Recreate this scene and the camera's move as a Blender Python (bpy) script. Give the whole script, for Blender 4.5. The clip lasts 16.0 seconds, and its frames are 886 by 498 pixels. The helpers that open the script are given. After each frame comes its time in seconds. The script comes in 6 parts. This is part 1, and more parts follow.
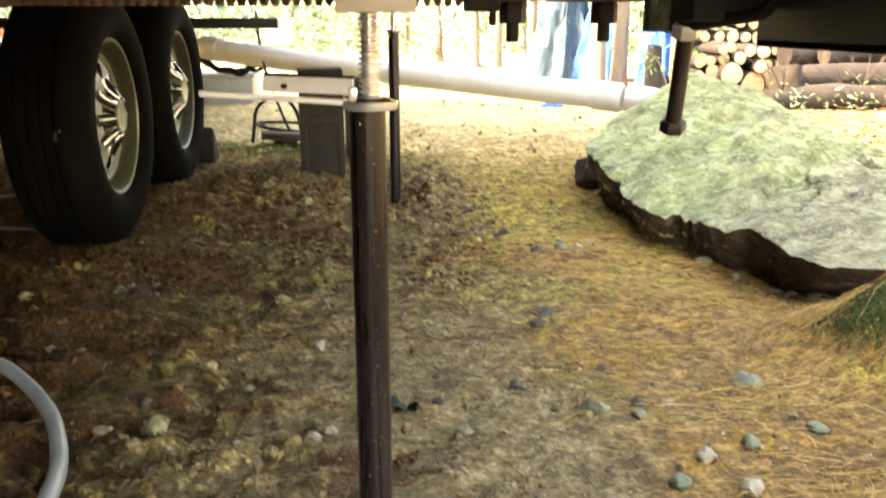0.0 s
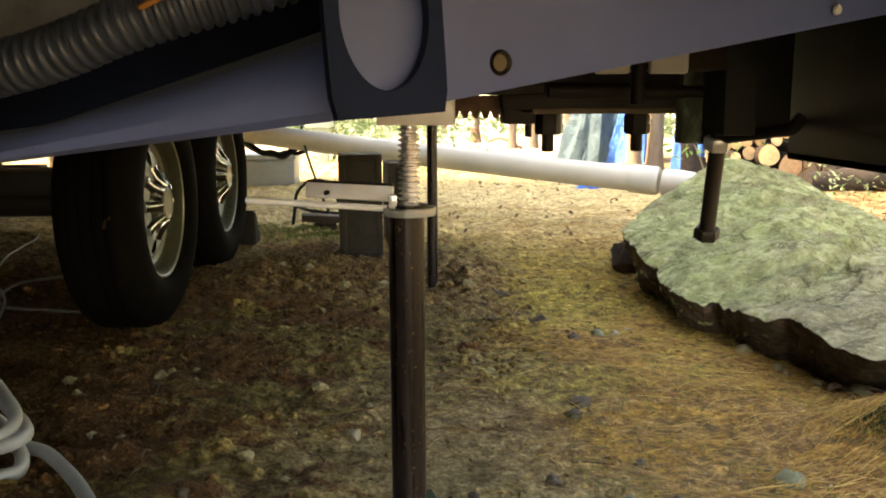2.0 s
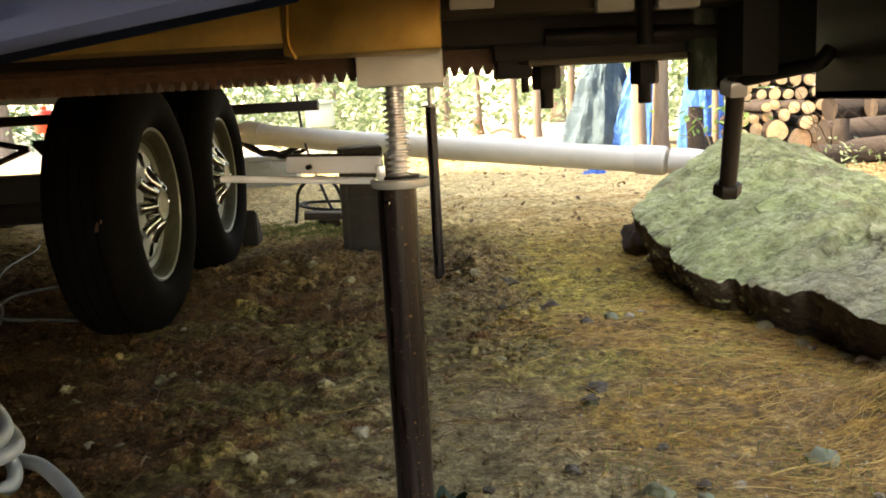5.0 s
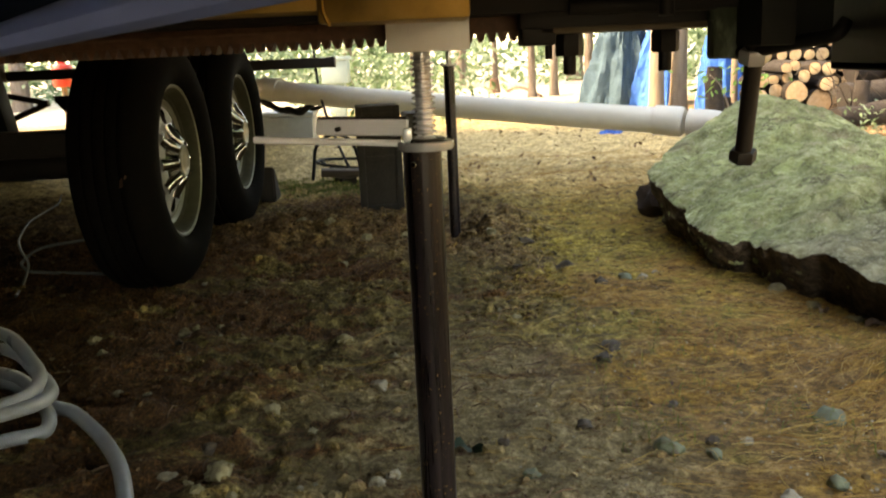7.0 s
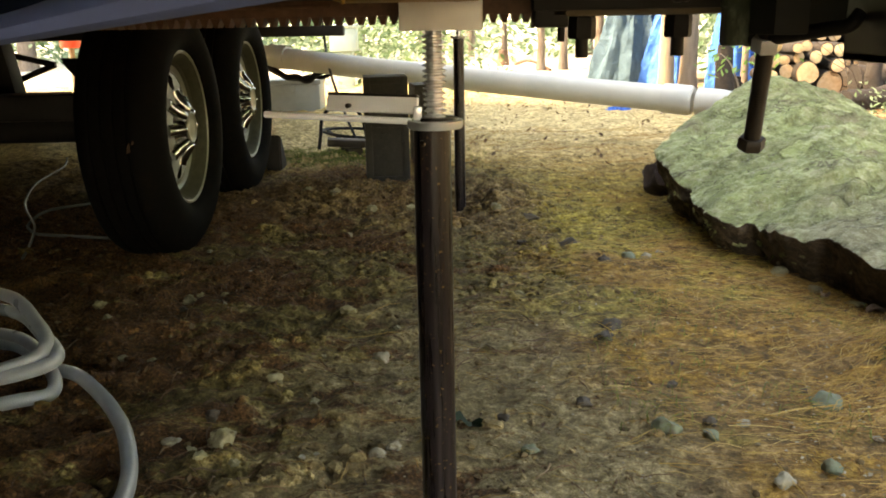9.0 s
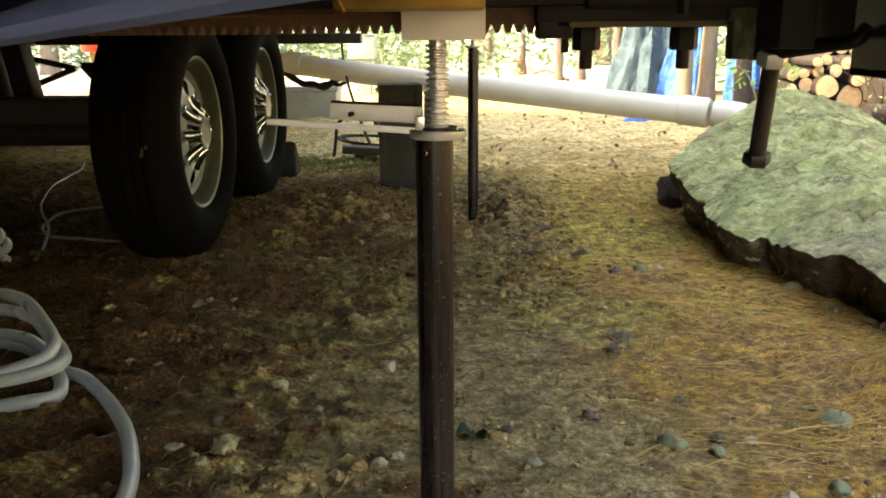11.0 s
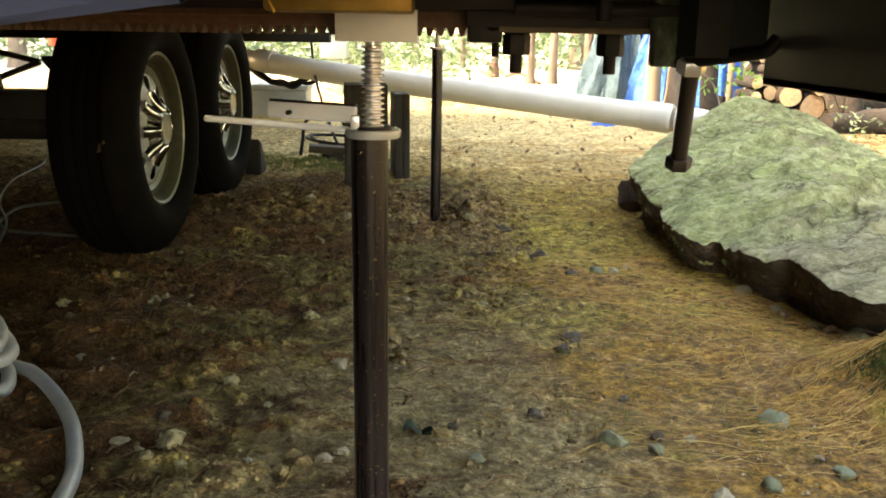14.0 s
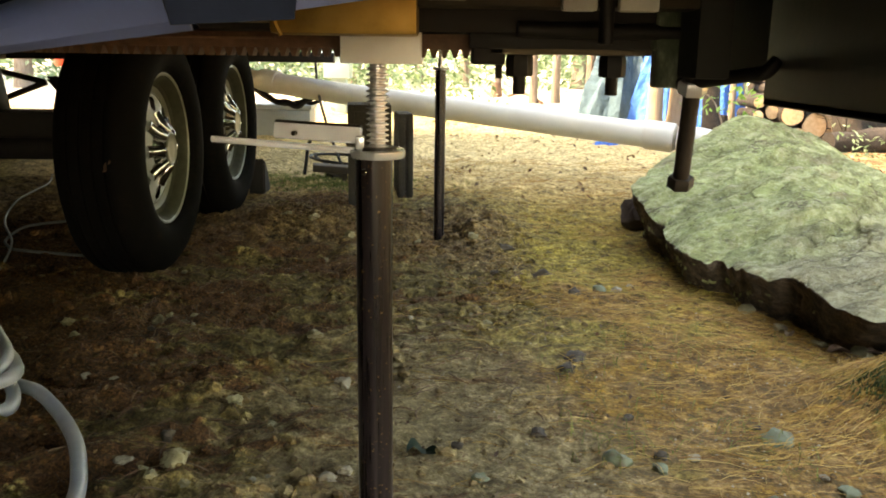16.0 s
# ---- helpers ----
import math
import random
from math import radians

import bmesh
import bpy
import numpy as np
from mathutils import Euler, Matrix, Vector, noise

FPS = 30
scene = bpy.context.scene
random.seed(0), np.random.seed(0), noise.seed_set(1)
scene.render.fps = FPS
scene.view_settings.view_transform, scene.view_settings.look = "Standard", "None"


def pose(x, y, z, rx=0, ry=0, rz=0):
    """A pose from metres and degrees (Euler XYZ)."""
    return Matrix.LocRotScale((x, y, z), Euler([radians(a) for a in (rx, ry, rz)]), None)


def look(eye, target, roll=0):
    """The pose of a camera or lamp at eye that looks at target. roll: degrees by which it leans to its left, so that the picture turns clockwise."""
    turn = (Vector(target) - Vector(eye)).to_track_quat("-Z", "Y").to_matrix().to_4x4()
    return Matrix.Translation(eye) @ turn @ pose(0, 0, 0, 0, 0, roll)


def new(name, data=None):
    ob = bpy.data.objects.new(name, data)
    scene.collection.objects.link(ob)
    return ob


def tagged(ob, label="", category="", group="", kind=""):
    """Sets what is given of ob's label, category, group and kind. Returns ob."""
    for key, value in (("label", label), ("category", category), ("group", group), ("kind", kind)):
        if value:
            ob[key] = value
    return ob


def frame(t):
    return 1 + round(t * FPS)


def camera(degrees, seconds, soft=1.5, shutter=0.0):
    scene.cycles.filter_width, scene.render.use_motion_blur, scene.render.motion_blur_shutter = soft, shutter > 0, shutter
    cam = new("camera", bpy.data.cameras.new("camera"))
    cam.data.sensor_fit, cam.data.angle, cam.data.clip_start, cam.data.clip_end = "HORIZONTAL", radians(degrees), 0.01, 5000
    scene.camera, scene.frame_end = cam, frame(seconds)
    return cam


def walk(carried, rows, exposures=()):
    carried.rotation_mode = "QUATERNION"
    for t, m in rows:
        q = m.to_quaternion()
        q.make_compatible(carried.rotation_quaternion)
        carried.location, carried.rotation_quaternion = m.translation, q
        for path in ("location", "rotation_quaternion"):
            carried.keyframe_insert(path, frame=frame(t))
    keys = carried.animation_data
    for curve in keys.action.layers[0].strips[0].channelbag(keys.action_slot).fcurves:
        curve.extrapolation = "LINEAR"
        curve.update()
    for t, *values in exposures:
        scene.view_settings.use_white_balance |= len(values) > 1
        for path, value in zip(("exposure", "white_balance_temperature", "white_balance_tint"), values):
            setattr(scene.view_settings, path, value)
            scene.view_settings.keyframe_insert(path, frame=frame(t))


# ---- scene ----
cam = camera(55.6, 16.0, 1.8, 0.5)

PATH = [
    (0, (0.872, 0.518, 0.64), (1.019, 2.443, 0.117), -0.0),
    (0.5, (0.872, 0.515, 0.654), (0.964, 2.472, 0.252), -1.9),
    (1, (0.872, 0.511, 0.667), (0.949, 2.482, 0.334), -2.2),
    (1.5, (0.87, 0.507, 0.67), (0.93, 2.485, 0.379), -1.2),
    (2, (0.871, 0.508, 0.672), (0.934, 2.477, 0.325), -0.2),
    (2.5, (0.871, 0.5, 0.679), (0.976, 2.46, 0.294), 0.6),
    (3, (0.876, 0.494, 0.688), (0.96, 2.425, 0.176), -1.4),
    (3.5, (0.868, 0.491, 0.694), (0.914, 2.398, 0.094), -2.7),
    (4, (0.876, 0.527, 0.667), (0.925, 2.448, 0.114), -2.5),
    (4.5, (0.892, 0.567, 0.641), (0.949, 2.523, 0.231), -2.8),
    (4.7, (0.89, 0.582, 0.635), (0.933, 2.549, 0.275), -3.2),
    (6.8, (0.87, 0.544, 0.648), (0.897, 2.513, 0.303), -2.1),
    (7, (0.875, 0.547, 0.645), (0.879, 2.496, 0.194), -2.6),
    (7.5, (0.875, 0.542, 0.649), (0.897, 2.483, 0.166), -1.6),
    (8, (0.873, 0.541, 0.655), (0.898, 2.477, 0.152), -1.4),
    (8.5, (0.874, 0.544, 0.653), (0.871, 2.471, 0.121), -1.5),
    (9, (0.872, 0.542, 0.654), (0.866, 2.475, 0.137), -1.1),
    (11.5, (0.902, 0.549, 0.655), (0.846, 2.489, 0.17), -0.4),
    (12, (0.915, 0.54, 0.663), (0.847, 2.494, 0.241), -0.5),
    (12.5, (0.915, 0.536, 0.656), (0.872, 2.481, 0.192), 0.3),
    (13, (0.922, 0.531, 0.655), (0.913, 2.476, 0.19), 0.8),
    (13.5, (0.926, 0.528, 0.654), (0.945, 2.467, 0.165), 1.2),
    (14, (0.929, 0.529, 0.656), (0.949, 2.466, 0.162), 0.9),
    (14.5, (0.926, 0.524, 0.659), (0.942, 2.469, 0.194), 1.0),
    (15, (0.928, 0.524, 0.657), (0.94, 2.47, 0.199), 0.9),
    (15.5, (0.926, 0.523, 0.66), (0.935, 2.471, 0.206), 0.8),
    (16, (0.928, 0.523, 0.658), (0.94, 2.471, 0.207), 0.8),
]
walk(cam, [(t, look(eye, target, roll)) for t, eye, target, roll in PATH], [(0, 4.9, 10700, 21), (0.5, 4.35, 11800, 20), (1, 4.0, 11800, 18), (1.5, 3.93, 11800, 18), (2.5, 4.17, 11800, 22), (3, 4.33, 11800, 22), (3.5, 4.8, 11800, 22), (4, 4.72, 11300, 21), (4.5, 4.4, 10800, 21), (7, 3.6, 11000, 17), (8, 3.68, 11000, 17), (9, 3.95, 11000, 16), (12, 4.1, 11000, 16), (16, 4.15, 11000, 16)])

# ---- sky, sun and exposure ----
world = bpy.data.worlds.new("world")
world.use_nodes = True
scene.world = world
wn = world.node_tree
sky = wn.nodes.new("ShaderNodeTexSky")
sky.sky_type = 'NISHITA'
sky.sun_disc = False
sky.sun_elevation = radians(42)
sky.sun_rotation = radians(262)
wn.nodes["Background"].inputs["Strength"].default_value = 0.15
wn.links.new(sky.outputs[0], wn.nodes["Background"].inputs["Color"])
sun = new("sun", bpy.data.lights.new("sun", 'SUN'))
sun.data.energy, sun.data.angle, sun.data.color = 2.0, radians(14), (1.0, 0.93, 0.80)
az, el = radians(262), radians(42)
sun.matrix_world = look((math.sin(az) * math.cos(el) * 50, math.cos(az) * math.cos(el) * 50, math.sin(el) * 50), (0, 0, 0))


# ---- materials ----
def nodes_of(name):
    m = bpy.data.materials.new(name)
    m.use_nodes = True
    return m, m.node_tree, m.node_tree.nodes["Principled BSDF"]


def ramp(nt, fac, stops):
    r = nt.nodes.new("ShaderNodeValToRGB")
    els = r.color_ramp.elements
    while len(els) < len(stops):
        els.new(0.5)
    for e, (p, c) in zip(els, stops):
        e.position, e.color = p, (*c, 1)
    nt.links.new(fac, r.inputs[0])
    return r.outputs[0]


def noise_tex(nt, vec, scale, detail=5.0, rough=0.6, distort=0.0):
    n = nt.nodes.new("ShaderNodeTexNoise")
    n.inputs["Scale"].default_value, n.inputs["Detail"].default_value = scale, detail
    n.inputs["Roughness"].default_value, n.inputs["Distortion"].default_value = rough, distort
    nt.links.new(vec, n.inputs["Vector"])
    return n.outputs["Fac"]


def blend(nt, mode, fac, a, b):
    m = nt.nodes.new("ShaderNodeMix")
    m.data_type, m.blend_type = 'RGBA', mode
    if isinstance(fac, float):
        m.inputs[0].default_value = fac
    else:
        nt.links.new(fac, m.inputs[0])
    for s, v in ((6, a), (7, b)):
        if isinstance(v, tuple):
            m.inputs[s].default_value = (*v, 1)
        else:
            nt.links.new(v, m.inputs[s])
    return m.outputs[2]


def calc(nt, op, a, b=0.0, clamp=False):
    m = nt.nodes.new("ShaderNodeMath")
    m.operation, m.use_clamp = op, clamp
    for s, v in ((0, a), (1, b)):
        if isinstance(v, (int, float)):
            m.inputs[s].default_value = v
        else:
            nt.links.new(v, m.inputs[s])
    return m.outputs[0]


def smooth_step(nt, v, lo, hi):
    m = nt.nodes.new("ShaderNodeMapRange")
    m.interpolation_type = 'SMOOTHSTEP'
    m.inputs["From Min"].default_value, m.inputs["From Max"].default_value = lo, hi
    nt.links.new(v, m.inputs["Value"])
    return m.outputs["Result"]


def bump_on(nt, bsdf, height, strength, distance):
    b = nt.nodes.new("ShaderNodeBump")
    b.inputs["Strength"].default_value, b.inputs["Distance"].default_value = strength, distance
    nt.links.new(height, b.inputs["Height"])
    nt.links.new(b.outputs[0], bsdf.inputs["Normal"])


def mat(name, stops, scale=60.0, rough=(0.5, 0.75), metal=0.0, bump=0.3, dist=0.002, bscale=None, big=0.5, dirt=None, dirt_at=(0.55, 0.75), stretch=(1, 1, 1), spec=0.5):
    """Two scales of colour noise, varied gloss, fine relief, and patches of dirt."""
    m, nt, bsdf = nodes_of(name)
    pos = nt.nodes.new("ShaderNodeNewGeometry").outputs["Position"]
    if stretch != (1, 1, 1):
        v = nt.nodes.new("ShaderNodeVectorMath")
        v.operation = 'MULTIPLY'
        v.inputs[1].default_value = stretch
        nt.links.new(pos, v.inputs[0])
        pos = v.outputs[0]
    fine = noise_tex(nt, pos, scale)
    coarse = noise_tex(nt, pos, scale * 0.13, 3.0)
    mixed = calc(nt, 'ADD', calc(nt, 'MULTIPLY', fine, 1 - big), calc(nt, 'MULTIPLY', coarse, big))
    n = len(stops)
    col = ramp(nt, mixed, [(0.3 + 0.4 * i / max(1, n - 1), c) for i, c in enumerate(stops)])
    if dirt:
        where = smooth_step(nt, noise_tex(nt, pos, scale * 0.35, 6.0, 0.7), *dirt_at)
        col = blend(nt, 'MIX', where, col, dirt)
    nt.links.new(col, bsdf.inputs["Base Color"])
    mr = nt.nodes.new("ShaderNodeMapRange")
    mr.inputs["To Min"].default_value, mr.inputs["To Max"].default_value = rough
    nt.links.new(coarse, mr.inputs["Value"])
    nt.links.new(mr.outputs[0], bsdf.inputs["Roughness"])
    bsdf.inputs["Metallic"].default_value = metal
    bsdf.inputs["Specular IOR Level"].default_value = spec
    if bump:
        bump_on(nt, bsdf, noise_tex(nt, pos, bscale or scale * 2.5, 6.0, 0.65), bump, dist)
    return m


def leafy(name, stops, translucent=0.3):
    """Leaves and blades: each piece its own shade, some light passing through."""
    m, nt, bsdf = nodes_of(name)
    g = nt.nodes.new("ShaderNodeNewGeometry")
    col = ramp(nt, g.outputs["Random Per Island"], [(i / max(1, len(stops) - 1), c) for i, c in enumerate(stops)])
    nt.links.new(col, bsdf.inputs["Base Color"])
    bsdf.inputs["Roughness"].default_value = 0.6 if translucent else 0.95
    bsdf.inputs["Specular IOR Level"].default_value = 0.25 if translucent else 0.08
    if translucent:
        t = nt.nodes.new("ShaderNodeBsdfTranslucent")
        nt.links.new(col, t.inputs["Color"])
        mx = nt.nodes.new("ShaderNodeMixShader")
        mx.inputs[0].default_value = translucent
        nt.links.new(bsdf.outputs[0], mx.inputs[1])
        nt.links.new(t.outputs[0], mx.inputs[2])
        nt.links.new(mx.outputs[0], nt.nodes["Material Output"].inputs["Surface"])
    return m


def ground_color(nt, pos):
    """Packed olive-grey soil, red-brown duff, sandy patches, straw, moss and a yard that turns paler with distance."""
    sep = nt.nodes.new("ShaderNodeSeparateXYZ")
    nt.links.new(pos, sep.inputs[0])
    x, y = sep.outputs[0], sep.outputs[1]
    wob = calc(nt, 'MULTIPLY', calc(nt, 'SUBTRACT', noise_tex(nt, pos, 2.2, 4.0), 0.5), 0.9)
    fine, mid, grit = noise_tex(nt, pos, 34, 8.0, 0.7), noise_tex(nt, pos, 9, 6.0, 0.65), noise_tex(nt, pos, 160, 4.0, 0.7)
    soil = ramp(nt, fine, [(0.32, (0.032, 0.022, 0.007)), (0.46, (0.088, 0.065, 0.022)), (0.56, (0.155, 0.117, 0.044)), (0.70, (0.28, 0.215, 0.092))])
    sand = ramp(nt, fine, [(0.32, (0.125, 0.088, 0.041)), (0.5, (0.215, 0.160, 0.080)), (0.68, (0.33, 0.252, 0.138))])
    duff = ramp(nt, grit, [(0.34, (0.021, 0.0095, 0.004)), (0.5, (0.073, 0.031, 0.012)), (0.66, (0.165, 0.077, 0.030))])
    straw = ramp(nt, fine, [(0.33, (0.070, 0.033, 0.007)), (0.5, (0.200, 0.105, 0.021)), (0.66, (0.37, 0.215, 0.048))])
    earth = ramp(nt, fine, [(0.33, (0.069, 0.035, 0.011)), (0.5, (0.172, 0.097, 0.034)), (0.66, (0.305, 0.186, 0.074))])
    moss = ramp(nt, fine, [(0.33, (0.064, 0.050, 0.009)), (0.52, (0.205, 0.162, 0.030)), (0.68, (0.37, 0.29, 0.07))])
    # the trodden, sandy way past the jack
    way = calc(nt, 'MULTIPLY', smooth_step(nt, calc(nt, 'ADD', x, calc(nt, 'MULTIPLY', wob, 0.5)), 0.35, 0.95), smooth_step(nt, calc(nt, 'ADD', y, calc(nt, 'MULTIPLY', wob, 1.0)), 2.9, 1.65))
    sandy = smooth_step(nt, calc(nt, 'ADD', calc(nt, 'MULTIPLY', way, 0.5), mid), 0.54, 0.80)
    col = blend(nt, 'MIX', calc(nt, 'MULTIPLY', sandy, 0.85), soil, sand)
    # drifts of duff; their lean to the trailer also puts its shade into the colour
    turn = nt.nodes.new("ShaderNodeMapping")
    turn.inputs["Rotation"].default_value = (0, 0, radians(-35))
    turn.inputs["Scale"].default_value = (0.55, 1.25, 1)
    nt.links.new(pos, turn.inputs["Vector"])
    drift = noise_tex(nt, turn.outputs[0], 4.6, 10.0, 0.72)
    lean = calc(nt, 'MULTIPLY', calc(nt, 'SUBTRACT', 0.70, x), 0.13)
    lean = calc(nt, 'SUBTRACT', lean, calc(nt, 'MULTIPLY', way, 0.045))
    cover = smooth_step(nt, calc(nt, 'ADD', drift, lean), 0.49, 0.55)
    col = blend(nt, 'MIX', calc(nt, 'MULTIPLY', cover, 0.9), col, duff)
    east = smooth_step(nt, calc(nt, 'ADD', x, wob), 1.0, 1.35)
    far = smooth_step(nt, calc(nt, 'ADD', y, wob), 4.0, 4.7)
    dry = calc(nt, 'MAXIMUM', east, far)
    green = smooth_step(nt, calc(nt, 'ADD', noise_tex(nt, pos, 3.1, 5.0), calc(nt, 'MULTIPLY', calc(nt, 'SUBTRACT', y, 2.7), 0.17)), 0.44, 0.56)
    nearer = smooth_step(nt, calc(nt, 'SUBTRACT', 5.0, y), 0.0, 1.6)
    bare = smooth_step(nt, calc(nt, 'SUBTRACT', noise_tex(nt, pos, 5.2, 6.0, 0.7), calc(nt, 'MULTIPLY', y, 0.055)), 0.28, 0.42)
    lawn = blend(nt, 'MIX', bare, straw, earth)
    lawn = blend(nt, 'MIX', calc(nt, 'MULTIPLY', calc(nt, 'MULTIPLY', green, nearer), 0.8), lawn, moss)
    # straw turns paler from about y 3.7 on
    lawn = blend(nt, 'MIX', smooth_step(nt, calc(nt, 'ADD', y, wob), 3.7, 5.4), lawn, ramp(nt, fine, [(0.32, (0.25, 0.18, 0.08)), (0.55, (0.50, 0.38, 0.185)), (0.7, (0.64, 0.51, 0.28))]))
    col = blend(nt, 'MIX', calc(nt, 'MULTIPLY', dry, smooth_step(nt, fine, 0.28, 0.5)), col, lawn)
    # brown leaf litter by the logs, with the wood's shade put into its colour
    strewn = calc(nt, 'MULTIPLY', smooth_step(nt, calc(nt, 'ADD', x, wob), 2.6, 3.0), smooth_step(nt, calc(nt, 'ADD', y, wob), 4.2, 4.8))
    col = blend(nt, 'MIX', calc(nt, 'MULTIPLY', strewn, 0.92), col, ramp(nt, mid, [(0.36, (0.06, 0.036, 0.018)), (0.5, (0.16, 0.095, 0.045)), (0.62, (0.34, 0.22, 0.12))]))
    # paler still from about y 9.5 on
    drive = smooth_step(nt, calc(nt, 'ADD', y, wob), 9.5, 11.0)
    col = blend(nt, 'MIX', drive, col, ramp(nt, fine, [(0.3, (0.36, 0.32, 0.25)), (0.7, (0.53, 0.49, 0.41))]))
    # freshly dug earth in the ridge round the far jack
    across = calc(nt, 'ABSOLUTE', calc(nt, 'ADD', calc(nt, 'MULTIPLY', calc(nt, 'SUBTRACT', x, 0.25), 0.37), calc(nt, 'MULTIPLY', calc(nt, 'SUBTRACT', y, 3.75), 0.93)))
    dug = calc(nt, 'MULTIPLY', smooth_step(nt, calc(nt, 'ADD', across, calc(nt, 'MULTIPLY', wob, 0.3)), 0.42, 0.22), smooth_step(nt, calc(nt, 'ADD', x, calc(nt, 'MULTIPLY', wob, 0.4)), 1.32, 1.14))
    col = blend(nt, 'MIX', calc(nt, 'MULTIPLY', dug, 0.75), col, ramp(nt, fine, [(0.34, (0.044, 0.025, 0.011)), (0.5, (0.128, 0.082, 0.038)), (0.66, (0.25, 0.172, 0.088))]))
    speck = ramp(nt, noise_tex(nt, pos, 110, 5.0, 0.75), [(0.33, (0.55, 0.52, 0.48)), (0.5, (1.12, 1.10, 1.08)), (0.66, (1.9, 1.85, 1.78))])
    col = blend(nt, 'MULTIPLY', 0.9, col, speck)
    mottle = ramp(nt, noise_tex(nt, pos, 8.5, 8.0, 0.74), [(0.38, (0.36, 0.32, 0.27)), (0.46, (0.86, 0.83, 0.78)), (0.53, (1.08, 1.06, 1.03)), (0.61, (1.5, 1.47, 1.44))])
    col = blend(nt, 'MULTIPLY', 0.6, col, mottle)
    return col, fine, grit


def ground_material(name, loose=False):
    """The forest floor; loose crumbs take the soil's own colour, each a little lighter or darker."""
    m, nt, bsdf = nodes_of(name)
    g = nt.nodes.new("ShaderNodeNewGeometry")
    col, fine, grit = ground_color(nt, g.outputs["Position"])
    if loose:
        col = blend(nt, 'MULTIPLY', 1.0, col, ramp(nt, g.outputs["Random Per Island"], [(0.0, (0.62, 0.56, 0.50)), (0.45, (0.92, 0.88, 0.83)), (0.8, (1.05, 1.02, 0.97)), (1.0, (1.22, 1.19, 1.13))]))
    nt.links.new(col, bsdf.inputs["Base Color"])
    bsdf.inputs["Roughness"].default_value = 0.92
    bsdf.inputs["Specular IOR Level"].default_value = 0.2
    bump_on(nt, bsdf, calc(nt, 'ADD', calc(nt, 'MULTIPLY', fine, 0.6), calc(nt, 'MULTIPLY', grit, 0.4)), 1.0, 0.006 if loose else 0.022)
    return m


def rock_material(name, stops, side, lichen):
    """Foliated green-grey rock: fine streaks along its layers, pale lichen, tan and brown weathering."""
    m, nt, bsdf = nodes_of(name)
    g = nt.nodes.new("ShaderNodeNewGeometry")
    pos = g.outputs["Position"]
    turn = nt.nodes.new("ShaderNodeMapping")
    turn.inputs["Rotation"].default_value = (0, 0, radians(-20))
    turn.inputs["Scale"].default_value = (0.85, 1.15, 1.2)
    nt.links.new(pos, turn.inputs["Vector"])
    lay = turn.outputs[0]
    grain = noise_tex(nt, lay, 24, 10.0, 0.78, 0.1)
    col = ramp(nt, grain, stops)
    col = blend(nt, 'MIX', calc(nt, 'MULTIPLY', smooth_step(nt, noise_tex(nt, pos, 7, 8.0, 0.72), 0.47, 0.62), 0.55), col, lichen)
    tan = smooth_step(nt, noise_tex(nt, lay, 12, 8.0, 0.75), 0.52, 0.64)
    col = blend(nt, 'MIX', calc(nt, 'MULTIPLY', tan, 0.55), col, (0.36, 0.31, 0.185))
    # the lowest layer, by the near corner, is greyer and less mossy
    sep = nt.nodes.new("ShaderNodeSeparateXYZ")
    nt.links.new(pos, sep.inputs[0])
    low = calc(nt, 'SUBTRACT', calc(nt, 'MULTIPLY', sep.outputs[0], 0.62), sep.outputs[1])
    low = smooth_step(nt, calc(nt, 'ADD', low, calc(nt, 'MULTIPLY', noise_tex(nt, pos, 6, 6.0, 0.7), 0.5)), -1.50, -1.12)
    col = blend(nt, 'MIX', calc(nt, 'MULTIPLY', low, 0.75), col, ramp(nt, grain, [(0.37, (0.125, 0.098, 0.055)), (0.5, (0.25, 0.21, 0.130)), (0.63, (0.40, 0.35, 0.23))]))
    brown = smooth_step(nt, noise_tex(nt, lay, 4.6, 8.0, 0.74), 0.55, 0.66)
    col = blend(nt, 'MIX', calc(nt, 'MULTIPLY', brown, 0.5), col, (0.22, 0.155, 0.095))
    pits = smooth_step(nt, noise_tex(nt, lay, 30, 7.0, 0.68), 0.39, 0.34)
    col = blend(nt, 'MIX', calc(nt, 'MULTIPLY', pits, 0.55), col, (0.07, 0.06, 0.032))
    seam = calc(nt, 'ABSOLUTE', calc(nt, 'SUBTRACT', noise_tex(nt, lay, 3.2, 6.0, 0.6, 0.2), 0.5))
    some = smooth_step(nt, noise_tex(nt, pos, 6.0, 3.0), 0.52, 0.60)
    col = blend(nt, 'MIX', calc(nt, 'MULTIPLY', calc(nt, 'MULTIPLY', smooth_step(nt, seam, 0.010, 0.002), some), 0.7), col, (0.08, 0.055, 0.034))
    # split scales along the layers: each a little apart in tone and height, some with open joints
    warp = nt.nodes.new("ShaderNodeTexNoise")
    warp.inputs["Scale"].default_value, warp.inputs["Detail"].default_value = 9.0, 6.0
    nt.links.new(lay, warp.inputs["Vector"])
    bent = nt.nodes.new("ShaderNodeVectorMath")
    bent.operation = 'MULTIPLY_ADD'
    bent.inputs[1].default_value = (0.16, 0.16, 0.16)
    nt.links.new(warp.outputs["Color"], bent.inputs[0])
    nt.links.new(lay, bent.inputs[2])
    flat = nt.nodes.new("ShaderNodeMapping")
    flat.inputs["Scale"].default_value = (0.5, 1.7, 1.0)
    nt.links.new(bent.outputs[0], flat.inputs["Vector"])
    cells, joints = nt.nodes.new("ShaderNodeTexVoronoi"), nt.nodes.new("ShaderNodeTexVoronoi")
